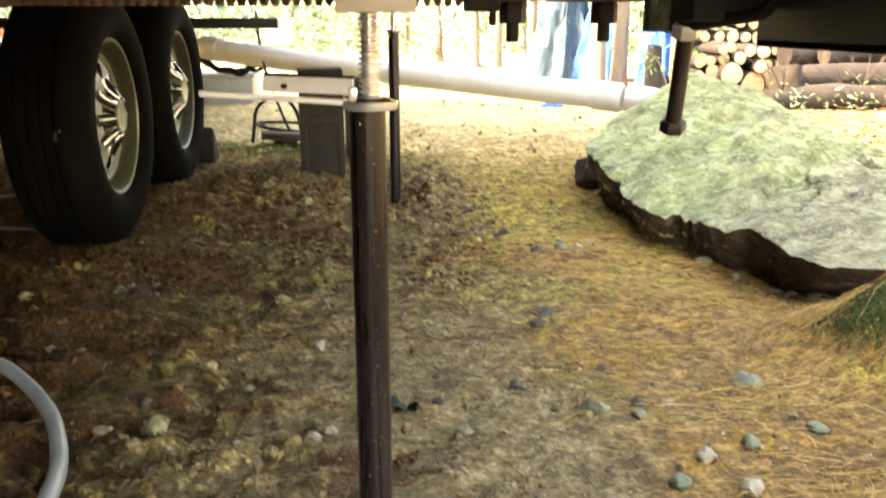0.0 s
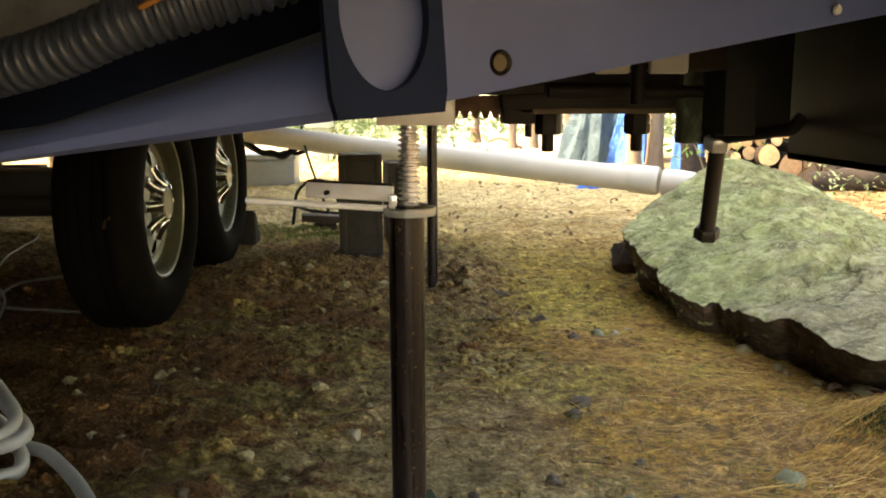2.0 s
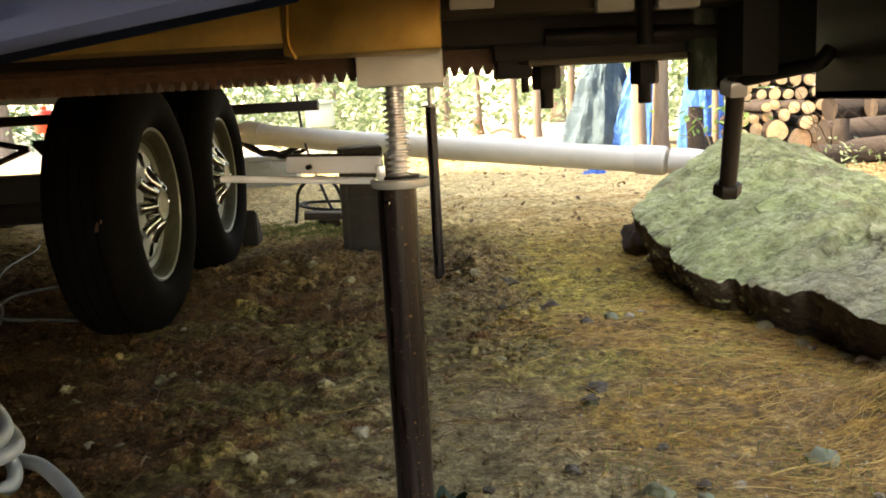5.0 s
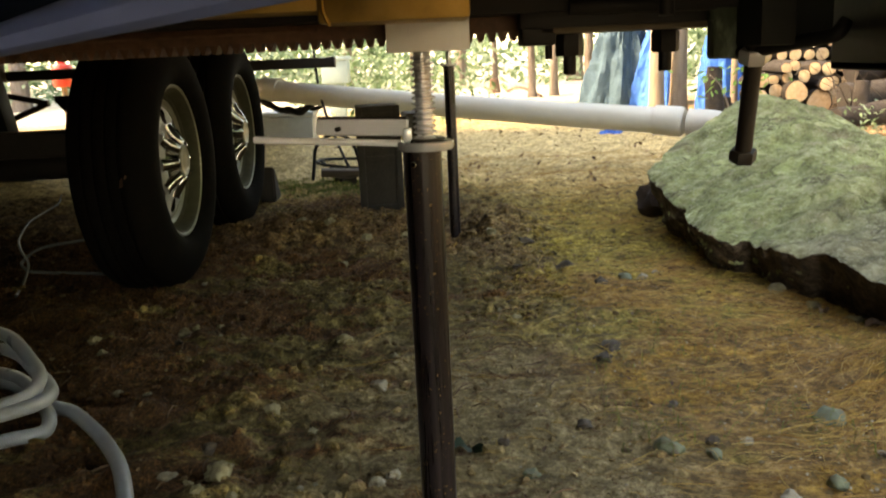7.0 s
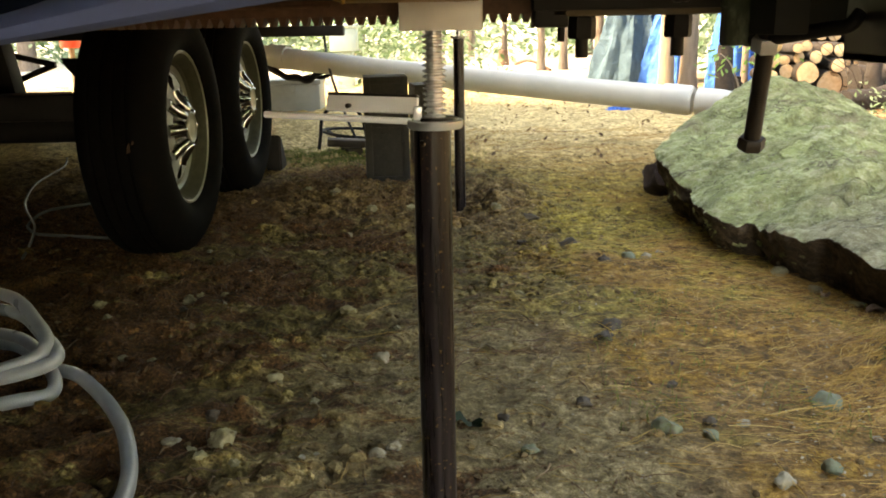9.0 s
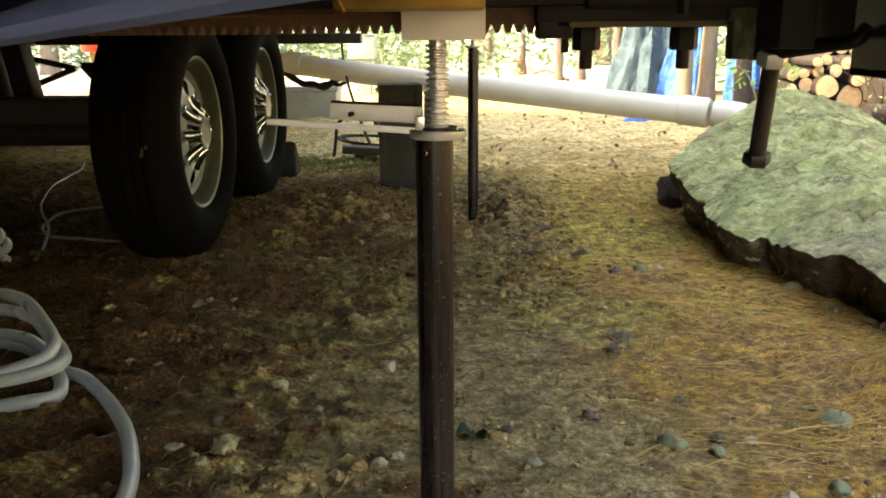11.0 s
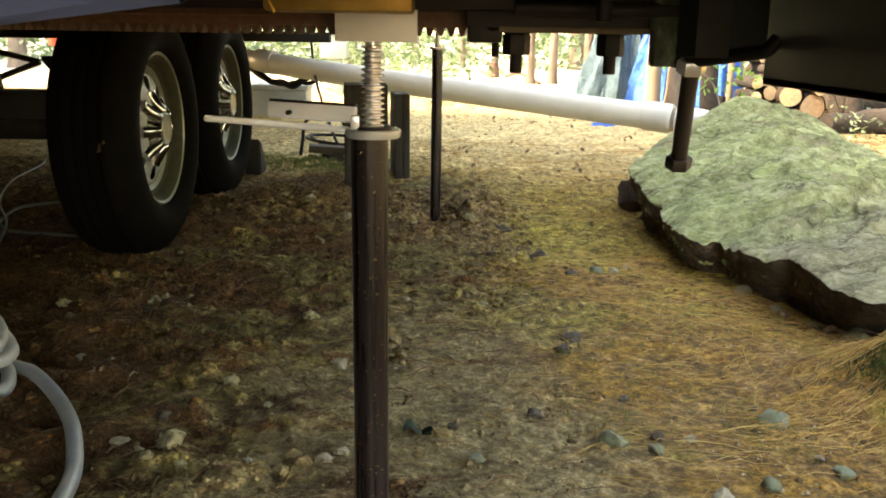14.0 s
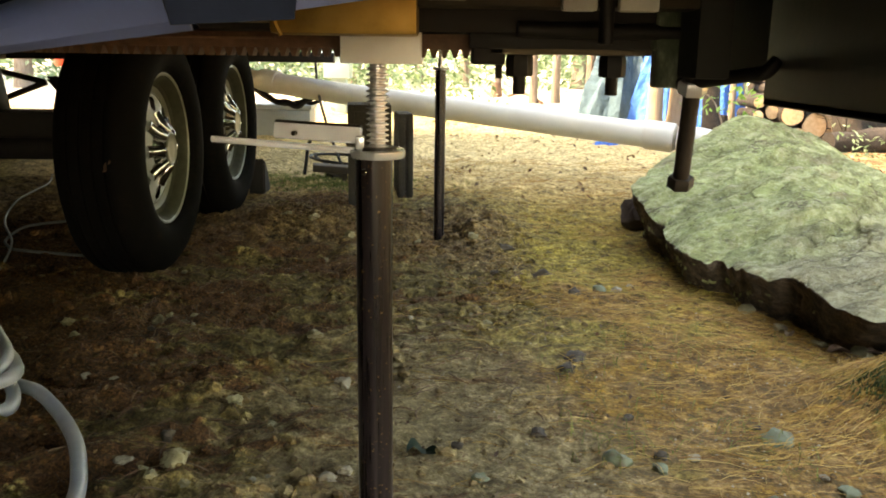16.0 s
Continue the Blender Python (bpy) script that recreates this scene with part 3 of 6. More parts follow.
def plate(outline, thick, m, bm=None, hole=None):
    """A flat plate from an outline in x and z, thick along y, optionally with one oval hole of as many points."""
    bm = bm or bmesh.new()
    n = len(outline)
    f = [bm.verts.new(m @ Vector((x, 0, z))) for x, z in outline]
    b = [bm.verts.new(m @ Vector((x, thick, z))) for x, z in outline]
    for i in range(n):
        j = (i + 1) % n
        bm.faces.new((f[i], f[j], b[j], b[i]))
    if hole:
        hf = [bm.verts.new(m @ Vector((x, 0, z))) for x, z in hole]
        hb = [bm.verts.new(m @ Vector((x, thick, z))) for x, z in hole]
        for i in range(n):
            j = (i + 1) % n
            bm.faces.new((f[i], hf[i], hf[j], f[j]))
            bm.faces.new((b[i], b[j], hb[j], hb[i]))
            bm.faces.new((hf[i], hb[i], hb[j], hf[j]))
    else:
        bm.faces.new(f[::-1])
        bm.faces.new(b)
    return bm


def lump(bm, c, size, seed, rough=0.25, sub=2, turn=0.0, flat=0.3):
    """A stone: an uneven ball with some flattened sides."""
    rnd = random.Random(seed)
    t = bmesh.new()
    bmesh.ops.create_icosphere(t, subdivisions=sub, radius=1)
    cuts = [(Vector((rnd.uniform(-1, 1), rnd.uniform(-1, 1), rnd.uniform(-0.6, 1))).normalized(), rnd.uniform(0.55, 0.85)) for _ in range(7)]
    off = Vector((rnd.uniform(0, 50), rnd.uniform(0, 50), rnd.uniform(0, 50)))
    rot = Matrix.Rotation(turn + rnd.uniform(0, 6.28), 3, 'Z')
    for v in t.verts:
        d = v.co.copy()
        for nrm, lim in cuts:
            over = d.dot(nrm) - lim
            if over > 0:
                d -= nrm * over * 0.85
        d *= 1 + rough * noise.noise(v.co * 1.8 + off)
        v.co = rot @ Vector((d.x * size[0], d.y * size[1], d.z * size[2]))
    for v in t.verts:
        v.co += Vector(c)
    me = bpy.data.meshes.new("piece")
    t.to_mesh(me)
    t.free()
    bm.from_mesh(me)
    bpy.data.meshes.remove(me)
    return bm


def ease(v, lo, hi):
    t = min(1, max(0, (v - lo) / (hi - lo)))
    return t * t * (3 - 2 * t)


# ---- the ground ----
def gh(x, y):
    """The height of the ground at a place."""
    p = Vector((x, y, 0))
    near = 1 - ease(math.hypot(x - 0.9, y - 2.5), 6, 14)
    h = 0.016 * noise.noise(p * 2.1) + 0.25 * (1 - near) * noise.noise(p * 0.11)
    h += 0.03 * ease(y, 3.3, 4.4)
    if near < .001:
        return h
    # lumpy, scuffed soil under the trailer; smoother on the trodden way and under the straw
    edge = x + .12 * noise.noise(p * 2.7)
    way = ease(edge, .62, .92) * (1 - ease(y + .3 * noise.noise(p * 2), 2.5, 3.1))
    lumpy = (1 - .55 * way) * (1 - .5 * ease(edge, 1.05, 1.3)) * near
    q = Vector((x * .80 + y * .60, (y * .80 - x * .60) * 2.1, 0))
    h += lumpy * (.024 * abs(noise.noise(q * 2.6)) + .020 * noise.noise(q * 5.2 + Vector((3, 7, 0))) + .022 * (abs(noise.noise(p * 12)) - .2) + .013 * noise.noise(p * 24) + .005 * noise.noise(p * 48))
    # heaped, dug-up soil round the far jack
    s = (x - 0.25) * 0.93 + (y - 3.75) * -0.37
    d = (x - 0.25) * 0.37 + (y - 3.75) * 0.93
    ridge = ease(s, -0.35, 0.1) * (1 - ease(s, 0.75, 1.15)) * math.exp(-(d / 0.24) ** 2)
    if ridge > .01:
        h += ridge * (0.050 + 0.035 * noise.noise(p * 7) + 0.028 * abs(noise.noise(p * 13)) + 0.014 * noise.noise(p * 27) + 0.010 * noise.noise(p * 52))
    h -= 0.085 * math.exp(-(((x - 0.93) / 0.11) ** 2 + ((y - 3.47) / 0.15) ** 2))
    heap = math.exp(-(((x - 1.11) / 0.12) ** 2 + ((y - 3.66) / 0.12) ** 2)) + .7 * math.exp(-(((x - 0.98) / 0.10) ** 2 + ((y - 3.86) / 0.12) ** 2))
    if heap > .01:
        h += heap * (.055 + .022 * noise.noise(p * 11) + .016 * noise.noise(p * 25))
    # needle-covered hummock beside the boulder, and the hollow under the boulder's edge
    h += 0.17 * math.exp(-(((x - 1.90) / 0.16) ** 2 + ((y - 1.95) / 0.16) ** 2))
    h -= 0.045 * math.exp(-(((x - 2.0) / 0.20) ** 2 + ((y - 2.50) / 0.22) ** 2))
    return h


def spread(lo, hi, step, reach, grow=1.22):
    out = list(np.arange(lo, hi, step))
    a, b, s = [], [], step
    while lo - sum(a) > -reach:
        s *= grow
        a.append(s)
    s, top = step, out[-1]
    while top + sum(b) < reach:
        s *= grow
        b.append(s)
    return sorted([lo - sum(a[:i + 1]) for i in range(len(a))]) + out + [top + sum(b[:i + 1]) for i in range(len(b))]


def build_ground():
    xs, ys = spread(-0.9, 2.3, 0.0095, 320), spread(1.15, 4.6, 0.0095, 320)
    verts = [(x, y, gh(x, y)) for y in ys for x in xs]
    w = len(xs)
    faces = [(j * w + i, j * w + i + 1, (j + 1) * w + i + 1, (j + 1) * w + i) for j in range(len(ys) - 1) for i in range(w - 1)]
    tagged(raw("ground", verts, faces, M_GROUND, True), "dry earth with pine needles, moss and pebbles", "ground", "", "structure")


build_ground()


# ---- the boulder ----
def build_boulder():
    # plan and rim height, going round
    rim = [(1.601, 3.465, .232), (1.606, 3.345, .200), (1.621, 3.22, .165), (1.655, 3.153, .145), (1.627, 3.06, .127), (1.622, 2.89, .130), (1.657, 2.81, .125), (1.707, 2.77, .130),
           (1.726, 2.655, .130), (1.752, 2.55, .130), (1.80, 2.505, .145), (1.81, 2.43, .140), (1.828, 2.333, .130), (1.854, 2.27, .125), (1.893, 2.245, .12), (2.12, 2.20, .125), (2.36, 2.31, .14),
           (2.56, 2.55, .15), (2.72, 2.95, .15), (2.62, 3.5, .225), (2.28, 4.12, .43), (2.0, 3.98, .348), (1.74, 3.68, .268)]
    loop = spline([Vector(p) for p in rim + rim[:1]], 18)[:-1]
    n = len(loop)
    c = Vector((2.1, 3.12, 0.27))
    # a broken step that crosses the face
    ledge = [(1.614, 3.039), (1.675, 2.801), (1.741, 2.678), (1.842, 2.7), (1.954, 2.766), (2.179, 2.973), (2.438, 3.207)]

    def step_at(x):
        for (xa, ya), (xb, yb) in zip(ledge, ledge[1:]):
            if xa <= x <= xb:
                return ya + (yb - ya) * (x - xa) / (xb - xa)
        return -9.0

    bm, rings = bmesh.new(), []
    for k in range(1, 91):
        f = k / 90
        ring = []
        for i, p in enumerate(loop):
            q = c.lerp(p, f)
            q.z = c.z * (1 - f) + p.z * f
            w = Vector((q.x * 1.0, q.y * 2.0, 0))
            u, v = q.x * .94 + q.y * .34, q.y * .94 - q.x * .34
            shelf = 0.045 * (abs(noise.noise(Vector((u * 0.9, v * 2.6, 3)))) - 0.2) - 0.022 * ease(noise.noise(Vector((u * 1.3, v * 5.5, 8))), .12, .30)
            grain = 0.013 * noise.noise(Vector((u * 4, v * 9, 1))) + 0.013 * noise.noise(Vector((u * 11, v * 20, 2))) + 0.009 * noise.noise(q * 27) + 0.006 * noise.noise(q * 52)
            saw = v * 6.5 + 1.3 * noise.noise(Vector((u * 1.1, v * 1.1, 5))) + .5 * noise.noise(q * 5)
            saw2 = v * 15 + u * 2 + 1.6 * noise.noise(Vector((u * 2.3, v * 2.3, 25)))
            grain += 0.017 * (saw2 % 1.0) ** 2 * max(0, .3 + noise.noise(Vector((u * 3, v * 4, 34))))
            grain += 0.028 * (saw % 1.0) ** 2 * (.5 + noise.noise(Vector((u * 1.4, v * 2, 14))))
            q.z += (shelf + grain + 0.014 * noise.noise(w * 3.1)) * (1 - .65 * ease(f, .8, 1))
            drop = q.y - step_at(q.x) - .025 * noise.noise(q * 9)
            q.z -= .030 * (1 - ease(drop, -.012, .006)) * (1 - ease(-drop, .10, .45)) * (1 - ease(f, .82, .97))
            if f > 0.9:
                e = (f - 0.9) / 0.1
                q.z -= 0.010 * e * e
                out = Vector((p.x - c.x, p.y - c.y, 0)).normalized()
                q += out * e * (0.005 * noise.noise(p * 9) + 0.011 * noise.noise(p * 22) + 0.009 * noise.noise(p * 45))
                q.z -= e * .016 * max(0, noise.noise(p * 30 + Vector((7, 3, 1))))
            ring.append(bm.verts.new(q))
        rings.append(ring)
    for lvl in range(1, 29):
        f = lvl / 28
        ring = []
        for i, p in enumerate(loop):
            top = rings[89][i].co
            out = Vector((p.x - c.x, p.y - c.y, 0)).normalized()
            floor = -0.09
            q = top - out * ((0.13 + 0.16 * (1 - ease(math.hypot(p.x - 1.98, p.y - 2.28), .12, .55))) * f ** 1.1 + (0.010 * noise.noise(Vector((p.x * 5, p.y * 5, f * 3))) + 0.016 * noise.noise(Vector((p.x * 17, p.y * 17, f * 7))) + 0.010 * noise.noise(Vector((p.x * 40, p.y * 40, f * 16)))) * min(1, 3 * f))
            # broken layers stepping back down the side
            layer = f * 5.5 + 1.4 * noise.noise(Vector((p.x * 4, p.y * 4, 2))) + .5 * noise.noise(Vector((p.x * 14, p.y * 14, f * 3)))
            q += out * (.017 * (layer % 1.0 - .5) * (.6 + noise.noise(Vector((p.x * 7, p.y * 7, math.floor(layer))))) * min(1, 6 * f))
            q.z = top.z + (floor - top.z) * f + 0.012 * noise.noise(Vector((p.x * 9, p.y * 9, f * 8)))
            ring.append(bm.verts.new(q))
        rings.append(ring)
    mid = bm.verts.new(c)
    for i in range(n):
        bm.faces.new((mid, rings[0][i], rings[0][(i + 1) % n]))
        for a, b in zip(rings, rings[1:]):
            bm.faces.new((a[i], b[i], b[(i + 1) % n], a[(i + 1) % n]))
    bm.faces.new(rings[-1])
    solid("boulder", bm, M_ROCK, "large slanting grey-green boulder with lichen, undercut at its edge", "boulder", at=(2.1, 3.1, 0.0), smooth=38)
    bm = bmesh.new()
    lump(bm, (1.712, 3.75, 0.055), (0.072, 0.065, 0.078), 5, 0.6, 3)
    solid("rock", bm, M_STONE_BROWN, "small dark rock wedged at the foot of the boulder", "rock", at=(1.70, 3.74, 0.0))
    for i, (x, y, s) in enumerate(((1.93, 2.40, .030), (2.02, 2.34, .045), (1.86, 2.47, .022), (1.80, 2.56, .02), (1.98, 2.28, .018), (2.10, 2.26, .03), (1.76, 2.68, .024))):
        bm = lump(bmesh.new(), (x, y, gh(x, y) + s * 0.3), (s * 1.3, s, s * 0.6), 40 + i)
        solid("stone", bm, M_STONE, "rounded stone lying under the boulder's edge", "stone", "stones under the boulder", at=(x, y, gh(x, y)))
    # dead leaves blown in under the edge
    for x, y, a, w in ((1.885, 2.40, .2, .045), (1.965, 2.375, -.3, .050), (1.80, 2.50, .9, .030)):
        bm, rows, g = bmesh.new(), [], gh(x, y)
        for i in range(8):
            u = i / 7
            half = w * .36 * math.sin(math.pi * (.06 + .9 * u)) + .001
            rows.append([bm.verts.new((x + math.cos(a) * (u - .5) * w * 1.6 - math.sin(a) * half * v, y + math.sin(a) * (u - .5) * w * 1.6 + math.cos(a) * half * v, g + .010 + .010 * v * v + .008 * math.sin(u * 5))) for v in (-1, -.5, 0, .5, 1)])
        for r0, r1 in zip(rows, rows[1:]):
            for k in range(4):
                bm.faces.new((r0[k], r1[k], r1[k + 1], r0[k + 1]))
        bmesh.ops.solidify(bm, geom=bm.faces[:], thickness=.0008)
        solid("dead_leaf", bm, M_DEADLEAF, "curled pinkish-brown dead leaf under the boulder's edge", "leaf", "dead leaves under the boulder", at=(x, y, g))


build_boulder()


# ---- jacks under the slide-out ----
def build_jack(cx, cy, base, tube_top, screw_top, near):
    g = gh(cx, cy)
    j = thing("screw_jack", (cx, cy, g), "black tube screw jack with zinc screw and saddle, standing on earth" if near else "second black tube screw jack standing in heaped soil", "jack", "jacks under the slide-out")
    sunk = 0.0 if near else .035
    part("base_plate", boxed((cx - .07, cy - .07, g - .004 - sunk), (cx + .07, cy + .07, g + .004 - sunk), .002), M_BLACK, j)
    r, tx = 0.0192, cx - (.0035 if near else 0)
    part("tube", lathe([(0, g + .004 - sunk), (r, g + .004 - sunk), (r, tube_top), (r - .003, tube_top), (r - .003, tube_top - .02), (0, tube_top - .02)], 48, Matrix.Translation((tx, cy, 0))), M_TUBE, j)
    # a turned collar nut with a flange
    z = tube_top
    part("collar", lathe([(.012, z - .001), (.0275, z - .001), (.029, z + .001), (.029, z + .0065), (.0275, z + .008), (.012, z + .008)], 40, Matrix.Translation((cx, cy, 0)), close=True), M_SCREW, j, "bright flanged collar nut")
    # threaded screw
    bm, prof, zz = bmesh.new(), [(0, z - .03), (.0095, z - .03)], z - .025
    while zz < screw_top - .004:
        prof += [(.0076, zz), (.0119, zz + .0020), (.0119, zz + .0029), (.0076, zz + .0049)]
        zz += .0056
    prof += [(.0095, screw_top), (0, screw_top)]
    part("screw", lathe(prof, 24, Matrix.Translation((cx, cy, 0)), bm), M_SCREW, j, "bright coarse-threaded screw")
    part("pin", rod((tx - .0085, cy - .0160, z - .014), (tx - .0098, cy - .0190, z - .014), .0034, 14, bevel=.001), M_CHROME, j)
    # saddle: a folded channel that cups the arm above
    s0, s1 = cx - .031, cx + .046
    bm = box(bmesh.new(), (s0, cy - .058, screw_top - .001), (s1, cy + .045, screw_top + .004), .0015)
    box(bm, (s0, cy - .058, screw_top), (s1, cy - .053, screw_top + .028), .0018)
    box(bm, (s0, cy + .040, screw_top), (s1, cy + .045, screw_top + .028), .0018)
    box(bm, (s1 - .005, cy - .058, screw_top), (s1, cy + .045, screw_top + .043), .0018)
    part("saddle", bm, M_SADDLE, j, "folded zinc-plated steel saddle")
    if near:
        part("turning_bar", rod((.690, 1.404, .5690), (cx - .024, cy - .002, z + .0062), .0034, 14, bevel=.001), M_BAR, j, "thin bright steel turning bar")
        h = part("handle", box(bmesh.new(), (-.102, -.0035, -.0085), (0, .0035, .0085), .0025, Matrix.Translation((cx - .017, cy - .001, z + .0215)) @ pose(0, 0, 0, -12, 1.0, -20)), M_BAR, j, "flat pale steel handle plate with a screw hole")
        # black strip added for the shade along the handle's upper edge
        part("edge_shade", box(bmesh.new(), (-.101, -.0030, .0075), (-.001, .0040, .0110), .001, Matrix.Translation((cx - .017, cy - .001, z + .0215)) @ pose(0, 0, 0, -12, 1.0, -20)), M_BLACK, h, "dark strip that stands for shade along the handle's top")
        # black disc that stands for the dark inside the screw hole
        part("screw_hole", rod((cx - .0885, cy + .021, z + .0215), (cx - .0905, cy + .0165, z + .0212), .0026, 12), M_BLACK, h)
        part("hinge", boxed((cx - .022, cy - .014, z + .008), (cx - .013, cy - .006, z + .022), .002), M_ZINC, j)
        part("washer", lathe([(.010, z + .008), (.020, z + .008), (.020, z + .0105), (.010, z + .0105)], 28, Matrix.Translation((cx, cy, 0)), close=True), M_BLACK, j)
    return j


build_jack(0.864, 1.398, 0.0, 0.5535, 0.6495, True)
build_jack(0.930, 3.55, 0.0, 0.606, 0.672, False)


# ---- the slide-out: its arm, rack, brackets and end panel ----
def build_slide_out():
    s = thing("slide_out", (0.75, 2.4, 0.775), "slide-out room floor with black steel arm and gear rack", "slide-out")
    part("floor", boxed((0.22, .10, .775), (1.30, 4.30, .83), .004), M_UNDER, s, "black underbelly of the slide-out")
    part("outer_wall", boxed((0.24, .11, .834), (1.29, 4.29, 2.75), .01), M_SIDING, s, "pale outer wall of the slide-out room")
    # arm across, with the rack bolted beneath it
    arm = part("arm", boxed((.10, 1.335, .678), (1.20, 1.40, .774), .004), M_BLACK, s, "black square steel arm")
    rk = part("gear_rack", boxed((.10, 1.362, .6625), (.958, 1.386, .6775), .0012), M_RUST, s, "rusty brown steel gear rack")
    tooth = boxed((0, 0, 0), (1, 1, 1), 0)
    for v in tooth.verts:
        x, y, z = v.co
        v.co = ((x - .5) * (.0088 if z > .5 else .0030), 1.363 + y * .0215, .6545 + z * .0082)
    me = finish(tooth, "rack_tooth", 0)
    me.materials.append(M_RUST)
    for i in range(81):
        o = under(new("rack_tooth", me), rk)
        o.matrix_basis = Matrix.Translation((.953 - i * .0105, 0, 0))
    # yellow plated tube in front of the arm, with a thicker sleeve on it
    part("plated_tube", boxed((.10, 1.268, .684), (.80, 1.322, .730), .004), M_YELLOW, s, "yellow zinc-plated square tube")
    sl = bmesh.new()
    box(sl, (.782, 1.262, .6735), (.908, 1.328, .738), .004)
    part("sleeve", sl, M_YELLOW, s, "yellow zinc-plated sleeve")
    part("seam", sweep(spline([(.786, 1.259, .745), (.788, 1.259, .71), (.787, 1.259, .685), (.792, 1.262, .672)], 6), .0018, 8), M_YELLOW, s)
    part("outer_tube", boxed((.80, 1.270, .6985), (1.165, 1.320, .730), .004), M_YELLOW_SHADED, s, "yellow-brown square tube, its shade put into the colour")
    part("red_wire", sweep(spline([(.15, 1.345, .671), (.35, 1.34, .6725), (.55, 1.345, .671), (.77, 1.35, .672)], 8), .0016, 6), M_RUST, s)
    # clamp plates and hanging bolts on the outer half of the arm
    part("tie_strip", boxed((.975, 1.345, .659), (1.14, 1.395, .6645), .0012), M_STRIP, s, "dull tan strip below the arm")
    part("filler_bar", boxed((.956, 1.338, .6642), (1.145, 1.398, .6785), .001), M_BLACK, s)
    part("tie_tube", rod((1.0, 1.331, .682), (1.16, 1.331, .680), .0075, 14), M_BLACK, s)
    part("stop_block", boxed((.958, 1.345, .649), (.990, 1.385, .678), .003), M_BLACK, s)
    part("stop_pin", rod((.985, 1.362, .655), (.985, 1.362, .636), .0035, 10), M_BLACK, s)
    for bx in (1.006, 1.0975):
        b = part("hanging_bolt", rod((bx, 1.37, .70), (bx, 1.37, .6205), .0062, 18, bevel=.001), M_BLACK, s, "black bolt hanging from the arm")
        part("nut", hexagon((bx, 1.37, .6585), (bx, 1.37, .638), .0135), M_BLACK, b)
        part("washer", rod((bx, 1.37, .6615), (bx, 1.37, .6585), .017, 20, bevel=.0008), M_BLACK, b)
    for x0, x1 in ((1.030, 1.060), (1.078, 1.112)):
        part("guide_pad", boxed((x0, 1.255, .695), (x1, 1.267, .740), .003), M_NYLON, s, "white nylon guide pad")
    part("pad_bolt", rod((1.069, 1.262, .74), (1.069, 1.262, .668), .0065, 14, bevel=.001), M_BLACK, s)
    part("pad_strip", boxed((.915, 1.256, .703), (.95, 1.267, .720), .002), M_NYLON, s)
    # weathered bracket, and the long adjusting bolt with its square head
    bk = bmesh.new()
    box(bk, (1.129, 1.326, .630), (1.169, 1.346, .745), .004)
    box(bk, (1.126, 1.328, .664), (1.146, 1.348, .684), .004)
    for v in bk.verts:
        v.co += Vector((.0016, .0012, .001)) * noise.noise(v.co * 90)
    part("bracket", bk, M_BRACKET, s, "weathered grey-green steel bracket")
    top, foot = Vector((1.157, 1.283, .712)), Vector((1.1655, 1.342, .539))
    ab = part("adjusting_bolt", rod(top, foot, .0078, 20), M_BROWN, s, "long rusty-brown adjusting bolt")
    d = (foot - top).normalized()
    hd = bmesh.new()
    hexagon(foot - d * .006, foot + d * .006, .0128, hd)
    part("hexagon_head", hd, M_BROWN, ab)
    bm = bmesh.new()
    for i in range(26):
        q = top.lerp(foot, .50 + i * .0135)
        lathe([(.0077, 0), (.0080, .0006), (.0077, .0012)], 16, aim(q, q + d), bm, True)
    part("thread", bm, M_BROWN, ab)
    nt = top.lerp(foot, .50)
    part("nut", hexagon(nt - d * .013, nt, .0135), M_ZINC, ab, "zinc-plated nut")
    # upright tab, lower lug and the long outer beam
    tab = bmesh.new()
    box(tab, (1.150, 1.268, .640), (1.180, 1.39, .76), .003)
    part("upright_tab", tab, M_UNDER, s)
    part("lug", sweep(spline([(1.153, 1.34, 0.635), (1.16, 1.31, 0.636), (1.175, 1.285, 0.64), (1.193, 1.265, 0.644), (1.204, 1.25, 0.647), (1.213, 1.25, 0.657)], 8), .0062, 14), M_BLACK, s, "black bent steel lug")
    bm = bmesh.new()
    box(bm, (1.215, 0.70, .618), (1.223, 1.28, .90), .002)
    box(bm, (1.215, 0.70, .618), (1.29, 1.28, .626), .002)
    part("beam_end", boxed((1.216, 1.283, .642), (1.222, 1.47, .899), .002), M_UNDER, s)
    part("outer_beam", bm, M_BROWN, s, "dark brown steel channel along the outer edge")
    return s


